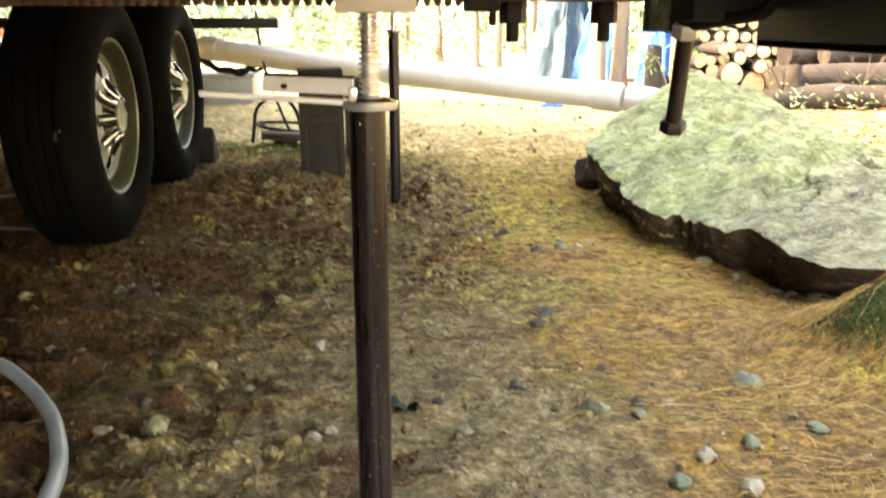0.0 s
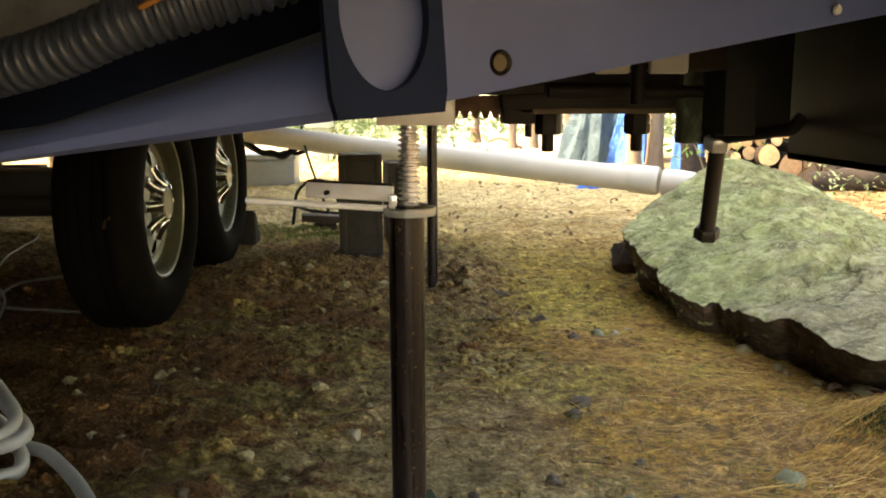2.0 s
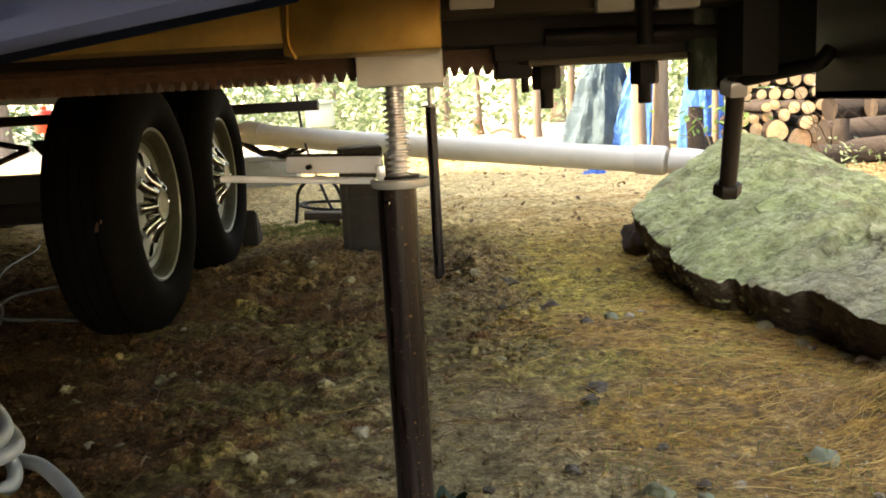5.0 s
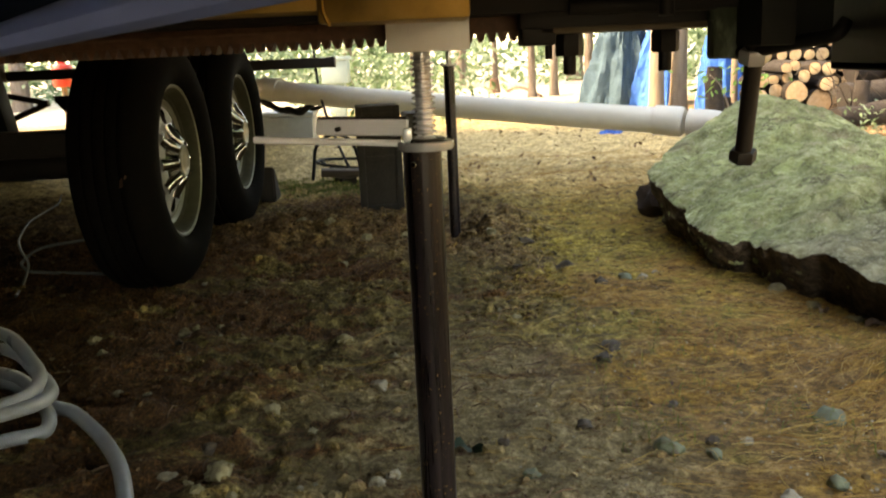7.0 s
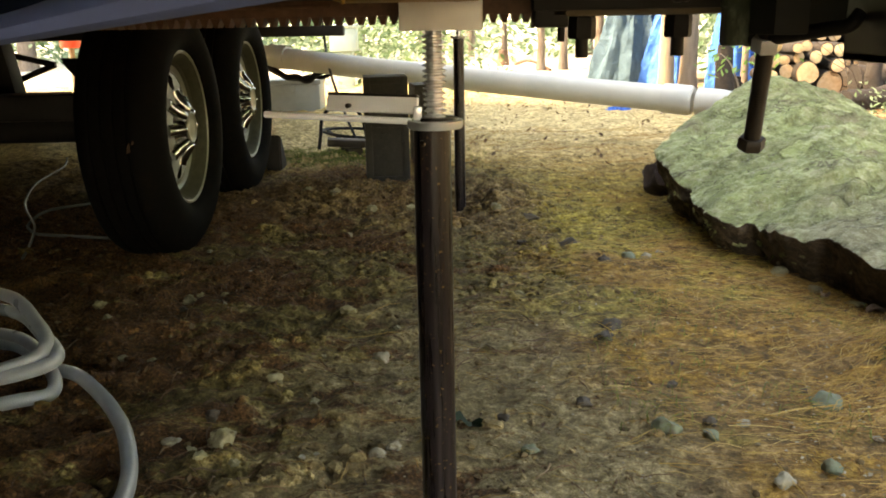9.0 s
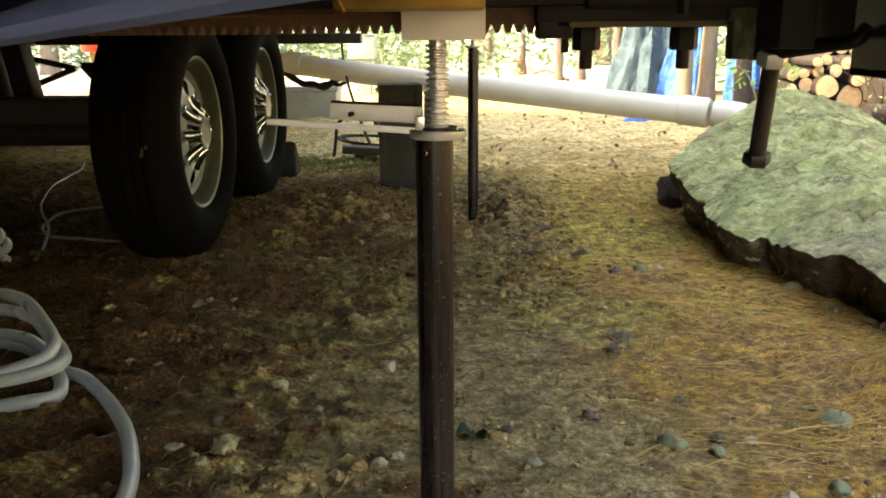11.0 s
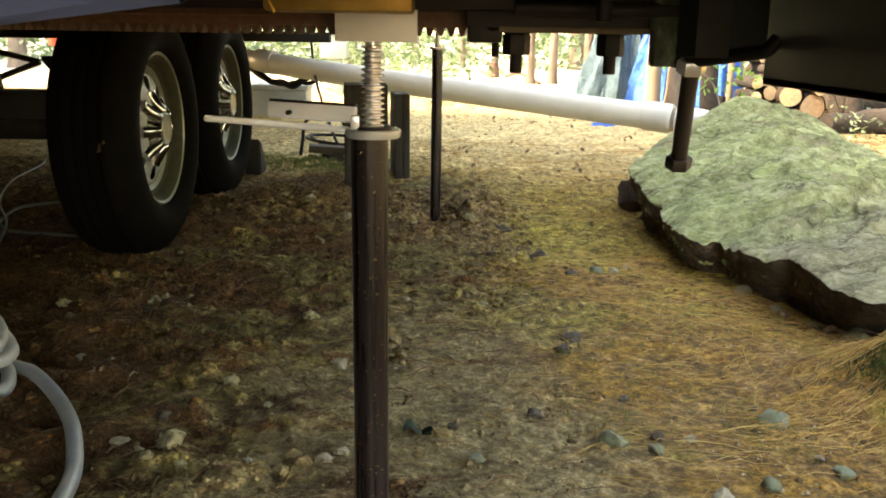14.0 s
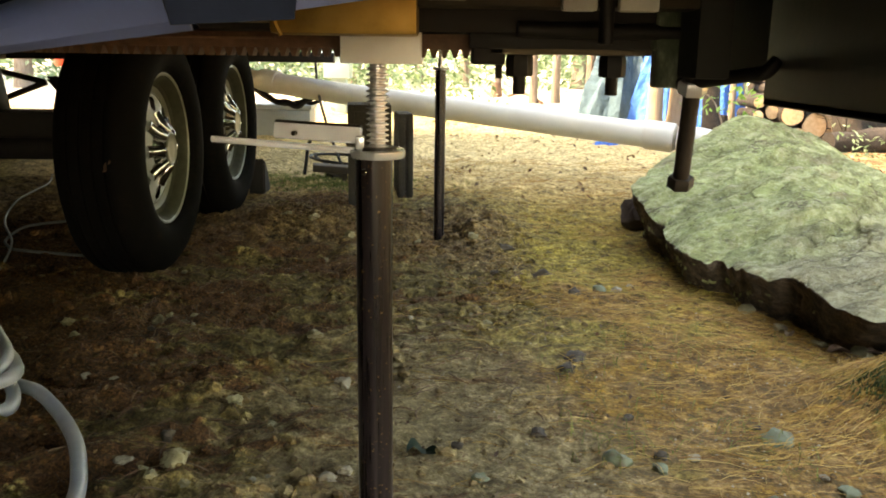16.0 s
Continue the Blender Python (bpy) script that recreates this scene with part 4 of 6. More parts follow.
def build_end_panel():
    p = thing("end_panel", (0.86, 0.83, 0.70), "grey painted steel end panel of the slide-out, slightly tilted", "panel")

    def lower(x):
        return Vector((x, .811 - .149 * (x - .9), .672 + .122 * (x - .9)))

    def sheet(x0, x1, profile, f, thick, steps=14, rise=0.0):
        bm, rows = bmesh.new(), []
        for i in range(steps + 1):
            x = x0 + (x1 - x0) * i / steps
            a, k = f(x), rise(x) if callable(rise) else 1 + rise * max(0, x - .58)
            rows.append([bm.verts.new(a + Vector((0, dy, dz * k))) for dy, dz in profile] + [bm.verts.new(a + Vector((0, dy + thick, dz * k))) for dy, dz in reversed(profile)])
        n = len(rows[0])
        for a, b in zip(rows, rows[1:]):
            for k in range(n):
                bm.faces.new((a[k], b[k], b[(k + 1) % n], a[(k + 1) % n]))
        bm.faces.new(rows[0])
        bm.faces.new(rows[-1][::-1])
        return bm

    def swell(x):
        """The rounded edge widens towards the cover plate."""
        return max(.42, (.009 + (x - .70) * .165) / .0265)

    lip = [(.012, .001), (.004, 0), (0, .003), (-.001, .010), (.002, .016), (.008, .021), (.016, .0245), (.026, .0265)]
    part("lower_skirt", sheet(.25, .842, lip, lower, .002, 40, swell), M_PANEL, p, "grey skirt with a rounded lower edge")
    part("recess_ledge", sheet(.25, .842, [(.0275, .0262), (.034, .0300), (.060, .0330), (.096, .0350)], lower, .002, 40, swell), M_RECESS, p, "dusty grey ledge behind the rounded edge")
    # blue-black wall: the shade behind the conduit is put into its colour
    part("recess_wall", sheet(.25, .842, [(.098, .008), (.100, .050)], lower, .002, 14, 1.0), M_PATCH, p, "recess wall behind the conduit, its shade put into the colour")
    part("back_panel", sheet(.25, .842, [(.097, .0505), (.099, .11), (.099, .17)], lower, .002, 14, 1.0), M_RECESS, p, "dusty grey steel above the conduit")
    right = [(.010, .002), (.002, 0), (0, .004), (0, .10), (0, .34)]
    bm = sheet(.880, 1.42, right, lambda x: Vector((x, .806 + .50 * (x - .88), .6715 + .187 * (x - .88))), .002)
    part("side_skirt", bm, M_PANEL, p, "flat grey skirt")
    # moulded cover plate with an oval opening
    n, w, hgt, r = 48, .0205, .15, .006
    outline, hole = [], []
    for i in range(n):
        a = 2 * math.pi * i / n - math.pi / 2
        c, s = math.cos(a), math.sin(a)
        k = min(1 / max(abs(c), 1e-6), 1 / max(abs(s), 1e-6))
        px, pz = c * k, s * k
        corner = max(0, abs(px) + abs(pz) - 1.75)
        outline.append((w * px * (1 - .30 * corner), .031 + .031 * pz - (.031 - .031) if pz < .99 else .062))
        hole.append((.0155 * c, .034 + .0255 * s))
    m = Matrix.Translation((.8635, .795, .667)) @ pose(0, 0, 0, 0, -4, 20)
    part("cover_plate", plate(outline, .006, m, None, hole), M_PATCH, p, "blue-black moulded cover plate with oval opening")
    part("inner_panel", boxed((-.019, .008, .004), (.019, .010, .060), .0005, m), M_PANEL, p)
    # no hole is cut: black ring and dim disc stand for its shade
    for hx, hz, rad in ((.902, .6855, .0040), (.897, .716, .0040)):
        y = .806 + .50 * (hx - .88)
        part("hole_ring", lathe([(rad * .35, .0), (rad * .8, .0005), (rad, .0011), (rad * 1.12, .0004), (rad * 1.2, -.0005)], 24, Matrix.Translation((hx, y - .0002, hz)) @ pose(0, 0, 0, 90, 0, 26.6)), M_BLACK, p, "black ring that stands for the shaded rim of a bolt hole")
        part("hole_disc", rod((hx, y - .0007, hz), (hx - .0003, y - .0002, hz), rad * .9, 20), M_STRIP, p, "tan disc that stands for the yellow zinc seen through the bolt hole")
    part("rivet", lathe([(0, .0012), (.0018, .0008), (.0024, 0), (.0024, -.001)], 16, Matrix.Translation((1.062, .894, .712)) @ pose(0, 0, 0, 90, 0, 26.6)), M_NYLON, p, "small white rivet")
    return p


def build_loom():
    """Ribbed black conduit that runs along the recess of the end panel."""
    path = spline([(.42, .86, .640), (.60, .835, .662), (.722, .822, .684), (.773, .815, .700), (.82, .818, .714), (.87, .835, .735), (.95, .87, .77)], 46)
    l = thing("wiring_conduit", (.60, .835, .65), "black ribbed plastic wiring conduit along the panel", "conduit")
    part("tube", sweep(path, .0086, 18), M_LOOM, l)
    ring = finish(lathe([(.0080, -.0017), (.0094, -.0014), (.0101, -.0006), (.0101, .0006), (.0094, .0014), (.0080, .0017)], 20, None, None, True), "rib", 50)
    ring.materials.append(M_LOOM)
    part("loose_wire", sweep(spline([(.778, .8055, .7035), (.783, .8045, .7055), (.788, .8050, .7085), (.791, .8055, .7125), (.796, .8060, .7165), (.802, .8065, .7185)], 6), .0011, 8), M_ORANGE, l, "loose orange wire")
    gone, nxt = 0.0, .003
    for p, q in zip(path, path[1:]):
        d = (q - p).length
        while nxt < gone + d:
            o = under(new("rib", ring), l)
            o.matrix_basis = aim(p.lerp(q, (nxt - gone) / d), q + (q - p))
            nxt += .0044
        gone += d
    return l


build_slide_out()
build_end_panel()
build_loom()


# ---- the trailer: body, chassis, axles and wheels ----
def wheel_parts(t, x, y, z, spin):
    m = Matrix.Translation((x, y, z)) @ pose(0, 0, 0, 0, 90, 0) @ pose(0, 0, 0, 0, 0, spin)
    R = 0.378
    prof = [(.212, .000), (.224, .004), (.232, .018), (.250, .030), (.280, .036), (.310, .034), (.338, .022), (.356, .010), (.367, .000), (.374, -.012)]
    gr = [-.034, -.066, -.099, -.131]
    for g in gr:
        prof += [(R, g + .008), (R, g + .0045), (R - .010, g + .0035), (R - .010, g - .0035), (R, g - .0045), (R, g - .008)]
    prof += [(.374, -.158), (.366, -.170), (.335, -.186), (.262, -.196), (.224, -.186), (.212, -.190)]
    rim = [(.200, -.150), (.205, -.010), (.212, .004), (.222, .010), (.2285, .008), (.2285, .002), (.219, -.001), (.209, -.012), (.200, -.022), (.188, -.034), (.180, -.040), (.172, -.042), (.160, -.036)]
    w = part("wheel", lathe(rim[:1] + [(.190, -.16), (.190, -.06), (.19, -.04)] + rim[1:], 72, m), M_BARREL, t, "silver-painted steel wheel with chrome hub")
    part("rim_lip", lathe([(.2165, .0065), (.2225, .0112), (.2290, .0088), (.2295, .0015), (.2225, .0005), (.2170, .0025)], 72, m, close=True), M_RIM, w, "pale dusty rim lip")
    part("rim_step", lathe([(.187, -.0315), (.179, -.0365), (.172, -.038), (.166, -.0345), (.164, -.040), (.172, -.046), (.182, -.044), (.189, -.036)], 72, m, close=True), M_RIM, w)
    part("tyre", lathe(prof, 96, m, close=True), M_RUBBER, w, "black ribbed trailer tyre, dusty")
    # disc with round windows: eight broad spokes between them
    bm = bmesh.new()
    N = 128
    radii = [(.046, -.012), (.075, -.012), (.095, -.014), (.107, -.018), (.113, -.021), (.119, -.023), (.125, -.025), (.131, -.0265), (.137, -.0275), (.143, -.0285), (.149, -.0295), (.155, -.031), (.164, -.036)]
    grid = [[bm.verts.new(m @ Vector((r * math.cos(2 * math.pi * i / N), r * math.sin(2 * math.pi * i / N), h))) for i in range(N)] for r, h in radii]
    for k in range(len(radii) - 1):
        for i in range(N):
            rm, a = (radii[k][0] + radii[k + 1][0]) / 2, (i + .5) % (N / 8) - N / 16
            if math.hypot(rm - .134, a * 2 * math.pi / N * .134) < .021:
                continue
            bm.faces.new((grid[k][i], grid[k][(i + 1) % N], grid[k + 1][(i + 1) % N], grid[k + 1][i]))
    part("disc", bm, M_DISC, w)
    hub = part("hub", lathe([(.070, -.014), (.064, -.006), (.054, .002), (.0500, .012), (.0485, .020), (.044, .022)], 40, m), M_CHROME, w, "chrome hub sleeve")
    part("hub_cap", lathe([(.0475, .0195), (.0475, .0240), (.044, .0260), (.041, .0240), (.020, .0250), (0, .0255)], 40, m), M_RIM, w, "dull silver hub cap")
    for k in range(8):
        a = 2 * math.pi * (k + .5) / 8
        c = m @ Vector((.100 * math.cos(a), .100 * math.sin(a), -.024))
        e = m @ Vector((.046 * math.cos(a), .046 * math.sin(a), .020))
        L = (e - c).length
        part("lug_nut", lathe([(.0235, 0), (.0200, L * .12), (.0170, L * .45), (.0140, L * .88), (.009, L * .98), (0, L)], 20, aim(c, e)), M_CHROME, w)
    part("brake_drum", lathe([(0, -.048), (.155, -.048), (.155, -.17), (0, -.17)], 40, m), M_BLACK, w)
    return hub


def build_trailer():
    t = thing("travel_trailer", (-.9, 3.5, 0.8), "travel trailer on black tandem tyres seen from below", "trailer")
    part("body", boxed((-2.30, -6.0, .86), (.20, 7.30, 3.05), .04), M_SIDING, t, "pale trailer body")
    part("underbelly", boxed((-2.28, -5.98, .80), (.18, 7.28, .856), .005), M_UNDER, t, "black trailer underbelly")
    for x in (-.46, -1.75):
        part("frame_rail", boxed((x, -5.9, .685), (x + .05, 5.59, .798), .004), M_BLACK, t, "black chassis rail")
    for y, z, sp in ((3.082, .368, 22.5), (3.935, .378, 18)):
        wheel_parts(t, .092, y, z, sp)
        part("axle", rod((-2.05, y, z), (-.10, y, z), .038, 20), M_BLACK, t, "black axle tube")
        part("spring_pad", boxed((-.50, y - .05, z + .03), (-.40, y + .05, z + .10), .004), M_BLACK, t)
    for y0 in (3.52,):
        pts = [(-.45, y0 + .08, .56), (-.45, y0 + .25, .47), (-.45, y0 + .46, .44), (-.45, y0 + .68, .47), (-.45, y0 + .84, .56)]
        bm = bmesh.new()
        for k in range(3):
            sp = spline(pts[k // 2:5 - k // 2], 8)
            for a, b in zip(sp, sp[1:]):
                box(bm, (-.03, -.001, -.004), (.03, .001, (b - a).length + .004), 0, Matrix.Translation((0, 0, -.012 * k)) @ aim(a, b))
        part("leaf_spring", bm, M_BLACK, t)
    for y in (4.38,):
        part("spring_hanger", boxed((-.49, y - .03, .50), (-.41, y + .03, .61), .004), M_BLACK, t)
    hang = bmesh.new()
    box(hang, (-.675, 3.46, .425), (-.605, 3.54, .684), .006)
    box(hang, (-.735, 3.47, .425), (-.700, 3.53, .684), .006)
    for v in hang.verts:
        v.co.x += (.55 - v.co.z) * .16
    part("equaliser_hanger", hang, M_BLACK, t, "black steel hanger between the axles")
    part("equaliser", boxed((-.78, 3.47, .385), (-.58, 3.53, .428), .008), M_BLACK, t)
    # dust-dark shocks and a cross tube that show behind the front tyre
    part("cross_tube", boxed((-2.0, 3.02, .40), (-.12, 3.14, .475), .006), M_BLACK, t)
    # unseen walls added under the trailer to block light from left and behind
    skirt = bmesh.new()
    box(skirt, (-2.29, -5.98, -.02), (-2.27, 5.6, .80), .002)
    box(skirt, (-2.27, -5.98, -.02), (.18, -5.96, .80), .002)
    box(skirt, (.17, -5.96, -.02), (.19, -.35, .80), .002)
    part("light_blocking_walls", skirt, M_UNDER, t, "dark unseen walls added under the trailer to block light")
    # rear bumper tube and a folded scissor leg behind the wheels
    part("bumper", boxed((-2.1, 5.60, .60), (.30, 5.68, .66), .006), M_BLACK, t, "black rear bumper tube")
    leg = part("scissor_leg", boxed((-2.0, 5.45, .29), (-1.3, 5.55, .315), .003), M_BLACK, t, "black folding scissor stabiliser")
    for a, b in (((-1.93, 5.5, .60), (-1.357, 5.5, .470)), ((-1.357, 5.5, .470), (-1.80, 5.5, .30))):
        part("scissor_arm", box(bmesh.new(), (-.014, -.016, 0), (.014, .016, (Vector(b) - Vector(a)).length), .003, aim(a, b)), M_BROWN, leg)
    part("foot", boxed((-1.95, 5.42, gh(-1.7, 5.5)), (-1.5, 5.58, .292), .003), M_WOOD, leg)
    part("top_plate", boxed((-2.1, 5.45, .598), (-1.6, 5.55, .80), .003), M_BLACK, leg)
    return t


build_trailer()


def build_tyre_leaf():
    x, y, z = .062, 2.706, .362
    bm = bmesh.new()
    rows = []
    for i in range(7):
        u = i / 6
        half = .0075 * math.sin(math.pi * (.08 + .86 * u)) + .0006
        rows.append([bm.verts.new((x + (u - .5) * .022 + half * v * .5, y - .002 + .002 * v * v, z + (u - .5) * .030 - half * v)) for v in (-1, 0, 1)])
    for r0, r1 in zip(rows, rows[1:]):
        for k in range(2):
            bm.faces.new((r0[k], r1[k], r1[k + 1], r0[k + 1]))
    bmesh.ops.solidify(bm, geom=bm.faces[:], thickness=.0008)
    solid("dead_leaf", bm, M_RUST, "small brown dead leaf stuck to the tyre tread", "leaf", at=(x, y, z - .015))


build_tyre_leaf()


def build_chock():
    x, y = .118, 4.30
    g = gh(x, y)
    bm = bmesh.new()
    prof = [(-.06, 0), (.06, 0), (.06, .03), (-.02, .14), (-.06, .16)]
    v0 = [bm.verts.new((x - .035, y + a, g + b)) for a, b in prof]
    v1 = [bm.verts.new((x + .035, y + a, g + b)) for a, b in prof]
    bm.faces.new(v0), bm.faces.new(v1[::-1])
    for i in range(5):
        bm.faces.new((v0[i], v1[i], v1[(i + 1) % 5], v0[(i + 1) % 5]))
    bmesh.ops.bevel(bm, geom=bm.edges[:], offset=.006, segments=2, affect='EDGES')
    solid("wheel_chock", bm, M_BLACK, "black wedge wheel chock behind the tyre", "wheel chock", at=(x, y, g))


build_chock()


# ---- white drain pipe ----
def build_pipe():
    p = thing("drain_pipe", (1.0, 5.25, 0.0), "long white plastic drain pipe sloping down to the ground", "pipe")
    a, b = Vector((-.60, 6.25, .515)), Vector((2.10, 4.708, .268))
    r = .0645
    d = (b - a).normalized()
    e = b + d * .02
    path = [a + (b - a) * i / 12 + Vector((0, 0, -.012 * math.sin(math.pi * i / 12))) for i in range(13)]
    part("pipe", sweep(path, r, 40), M_PVC, p)
    for c in (a.lerp(b, .165), a.lerp(b, .975)):
        part("coupling", lathe([(r - .004, -.07), (r + .006, -.07), (r + .009, -.062), (r + .009, .062), (r + .006, .07), (r - .004, .07)], 40, aim(c, c + d), close=True), M_PVC, p)
    bend = [e, e + d * .12, e + d * .22 + Vector((0, 0, -.02)), e + d * .29 + Vector((0, 0, -.08)), e + d * .31 + Vector((0, 0, -.30))]
    part("elbow", sweep(spline(bend, 8), r + .003, 32), M_PVC, p)
    part("stake", rod((a.x + .12, a.y - .07, -.05), (a.x + .12, a.y - .07, a.z - r - .012), .025, 12), M_TANBARK, p, "wooden stake that carries the pipe")


build_pipe()


# ---- concrete blocks, board, box and cables behind the jacks ----
def build_blocks():
    for x, y, turn, h, w in ((.634, 4.06, 6, .432, .178), (.765, 4.34, 10, .372, .065)):
        g = gh(x, y) - .012
        m = Matrix.Translation((x, y, g)) @ pose(0, 0, 0, 0, 0, turn)
        b = thing("concrete_block", (x, y, g), "grey concrete block standing on end in the soil", "block", "concrete blocks")
        bm = bmesh.new()
        t = .028
        box(bm, (-w / 2, -.095, 0), (-w / 2 + t, .095, h), .004, m)
        box(bm, (w / 2 - t, -.095, 0), (w / 2, .095, h), .004, m)
        for z0 in (0, h / 2 - t / 2, h - t):
            box(bm, (-w / 2 + t - .002, -.093, z0), (w / 2 - t + .002, .093, z0 + t), .003, m)
        part("shell", bm, M_CONCRETE, b)
        part("web_face", box(bmesh.new(), (-w / 2 + t - .002, -.088, t), (w / 2 - t + .002, -.060, h - t), .002, m), M_CONCRETE, b)
    bm = box(bmesh.new(), (-.11, -.05, 0), (.11, .05, .035), .004, Matrix.Translation((.40, 4.75, gh(.40, 4.75) + .03)) @ pose(0, 0, 0, 0, 4, 8))
    box(bm, (-.05, -.045, 0), (.03, .045, .034), .004, Matrix.Translation((.42, 4.76, gh(.42, 4.76) - .003)) @ pose(0, 0, 0, 0, 0, 30))
    solid("board", bm, M_WOOD, "short dark weathered board lying on the ground", "board", at=(.40, 4.75, gh(.40, 4.75)))


build_blocks()


def build_grey_box():
    x0, x1, y0, y1 = -.50, -.06, 7.0, 7.3
    g = gh(-.28, 7.1)
    b = thing("storage_box", (-.28, 7.15, g), "grey plastic storage box with a flat lid on the ground", "box")
    part("body", boxed((x0, y0, g), (x1, y1, g + .20), .012), M_GREYBOX, b)
    part("lid", boxed((x0 - .012, y0 - .012, g + .203), (x1 + .012, y1 + .012, g + .238), .008), M_GREYBOX, b)
    part("latch", boxed((x0 + .18, y0 - .02, g + .15), (x0 + .26, y0 - .001, g + .202), .004), M_GREYBOX, b)
    g = gh(-.15, 9.7)
    p = thing("utility_box", (-.15, 9.7, g), "pale blue plastic utility box standing beyond the pipe", "utility box")
    part("post", boxed((-.23, 9.62, g), (-.07, 9.78, g + .36), .01), M_PALEBLUE, p)
    part("cover", boxed((-.30, 9.56, g + .363), (-.02, 9.82, g + .60), .015), M_PALEBLUE, p)
    part("cap", boxed((-.32, 9.54, g + .603), (0, 9.84, g + .64), .012), M_PALEBLUE, p)


build_grey_box()


def build_cables():
    runs = [
        [(.10, 6.2, .70), (.14, 6.0, .50), (.22, 5.6, .36), (.33, 5.2, .20), (.42, 5.0, .06), (.50, 4.95, .035)],
        [(.18, 5.6, .05), (.30, 5.3, .035), (.48, 5.25, .04), (.58, 5.45, .035), (.45, 5.7, .04), (.25, 5.75, .045), (.16, 5.55, .06), (.25, 5.25, .07), (.45, 5.15, .06), (.60, 5.3, .05)],
        [(-.55, 6.4, .47), (-.25, 6.3, .41), (.0, 6.25, .42), (.15, 6.2, .47)],
    ]
    runs.append([(.22, 4.90, .012), (.232, 4.93, .11), (.24, 4.95, .187), (.276, 4.95, .236), (.337, 4.95, .264), (.401, 4.95, .25), (.447, 4.95, .193), (.47, 4.93, .10), (.475, 4.90, .03), (.52, 4.86, .012)])
    runs.append([(-.30, 6.05, .45), (-.22, 6.0, .415), (-.12, 5.96, .352), (-.05, 5.95, .350), (.02, 5.95, .325), (.09, 5.95, .372), (.20, 5.93, .405), (.30, 5.85, .43)])
    runs.append([(-.30, 6.08, .44), (-.18, 6.0, .37), (-.06, 5.97, .335), (.04, 5.97, .352), (.12, 5.95, .345), (.22, 5.92, .39), (.28, 5.88, .42)])
    for pts, r, lab in zip(runs, (.008, .009, .022, .009, .020, .013), ("black cable hanging from the trailer to the ground", "coil of black cable lying on the ground", "black hose bundle slung below the drain pipe", "stiff black cable arching up from the ground", "thick black cable bundle hanging below the pipe", "black cable tangled with the bundle below the pipe")):
        low = min(pts, key=lambda p: p[2])
        solid("cable", sweep(spline(pts, 8), r, 8), M_CABLE, lab, "cable", at=(low[0], low[1], low[2] - r))


build_cables()


# ---- milky hose in loose coils ----
def rest(x, y):
    """The height at which a stiff hose lies on uneven ground."""
    return sum(gh(x + .05 * math.cos(k), y + .05 * math.sin(k)) for k in range(0, 6)) / 6


def build_hose():
    z = .012
    lead = [(.44, 1.30, z), (.436, 1.45, z), (.426, 1.554, z), (.406, 1.633, z), (.387, 1.69, z), (.355, 1.762, z), (.314, 1.836, z), (.256, 1.919, z), (.181, 2.000, z), (.10, 2.065, z + .003)]
    # three turns leaning back on one another, then off under the trailer
    turns = []
    tilt = Matrix.Rotation(radians(-25), 2)
    for k in range(1, 40):
        a = math.pi / 2 + k * math.pi / 6
        lap = (a - math.pi / 2) / (2 * math.pi)
        pinch = .30 + .70 * (1 - math.cos(a)) / 2
        q = tilt @ Vector(((.216 + .010 * math.sin(lap * 9)) * math.cos(a), (.22 - .010 * lap) * math.sin(a) * pinch))
        shift, lift = np.interp(lap, [.75, 1.75, 2.75], [.030, .036, .006]), np.interp(lap, [0, .4, .75, 1.75, 2.75, 3.3], [.010, .010, .012, .078, .086, .07])
        turns.append((-.058 + .014 * math.sin(lap * 5) + shift + q.x, 2.030 + .016 * math.sin(lap * 6.3) + q.y, lift + (.010 + .024 * ease(lap, 1.8, 2.6)) * max(0, lap - .7) * math.sin(a) * pinch))
    upper = [(-.36, 2.10, .07), (-.52, 2.14, z), (-.8, 2.25, z), (-.95, 2.6, z)]
    pts = lead + turns + upper
    pts = [(x, y, zz + .008 + rest(x, y)) for x, y, zz in pts]
    solid("hose", sweep(spline(pts, 10), .0126, 16), M_HOSE, "milky white plastic hose in loose coils on the earth", "hose", at=(0, 1.9, gh(0, 1.9)))
    # a second coil farther under the trailer
    coil = []
    for k in range(34):
        a = .4 + k * math.pi / 4
        lap = a / (2 * math.pi)
        coil.append((-.62 + (.20 + .02 * math.sin(lap * 4.1)) * math.cos(a), 2.82 + (.14 + .02 * math.sin(lap * 6)) * math.sin(a), .020 + .022 * lap + .020 * math.sin(a) * min(1, lap / 3) + .5 * gh(-.62, 2.82)))
    solid("hose", sweep(spline(coil, 8), .0115, 14), M_HOSE, "second coil of milky hose lying under the trailer", "hose", at=(-.62, 2.82, gh(-.62, 2.82)))
    far = [(-.18, 3.15, z), (-.30, 3.155, z), (-.424, 3.163, z), (-.474, 3.204, z + .005), (-.53, 3.30, z + .015), (-.52, 3.418, z + .02), (-.452, 3.557, z + .01), (-.36, 3.66, z), (-.25, 3.70, z)]
    far2 = [(-.36, 2.90, .012), (-.41, 3.048, .012), (-.486, 3.249, .03), (-.627, 3.49, .03), (-.76, 3.76, .02), (-.822, 3.98, .012), (-.88, 4.25, .012), (-.896, 4.426, .012), (-1.0, 4.7, .012)]
    for pts, r in ((far, .0050), (far2, .0042)):
        pts = [(x, y, zz + rest(x, y)) for x, y, zz in pts]
        solid("hose", sweep(spline(pts, 10), r, 12), M_HOSE_DIM, "thin pale hose looping on the ground behind the tyre", "hose", at=(pts[0][0], pts[0][1], gh(pts[0][0], pts[0][1])))


build_hose()


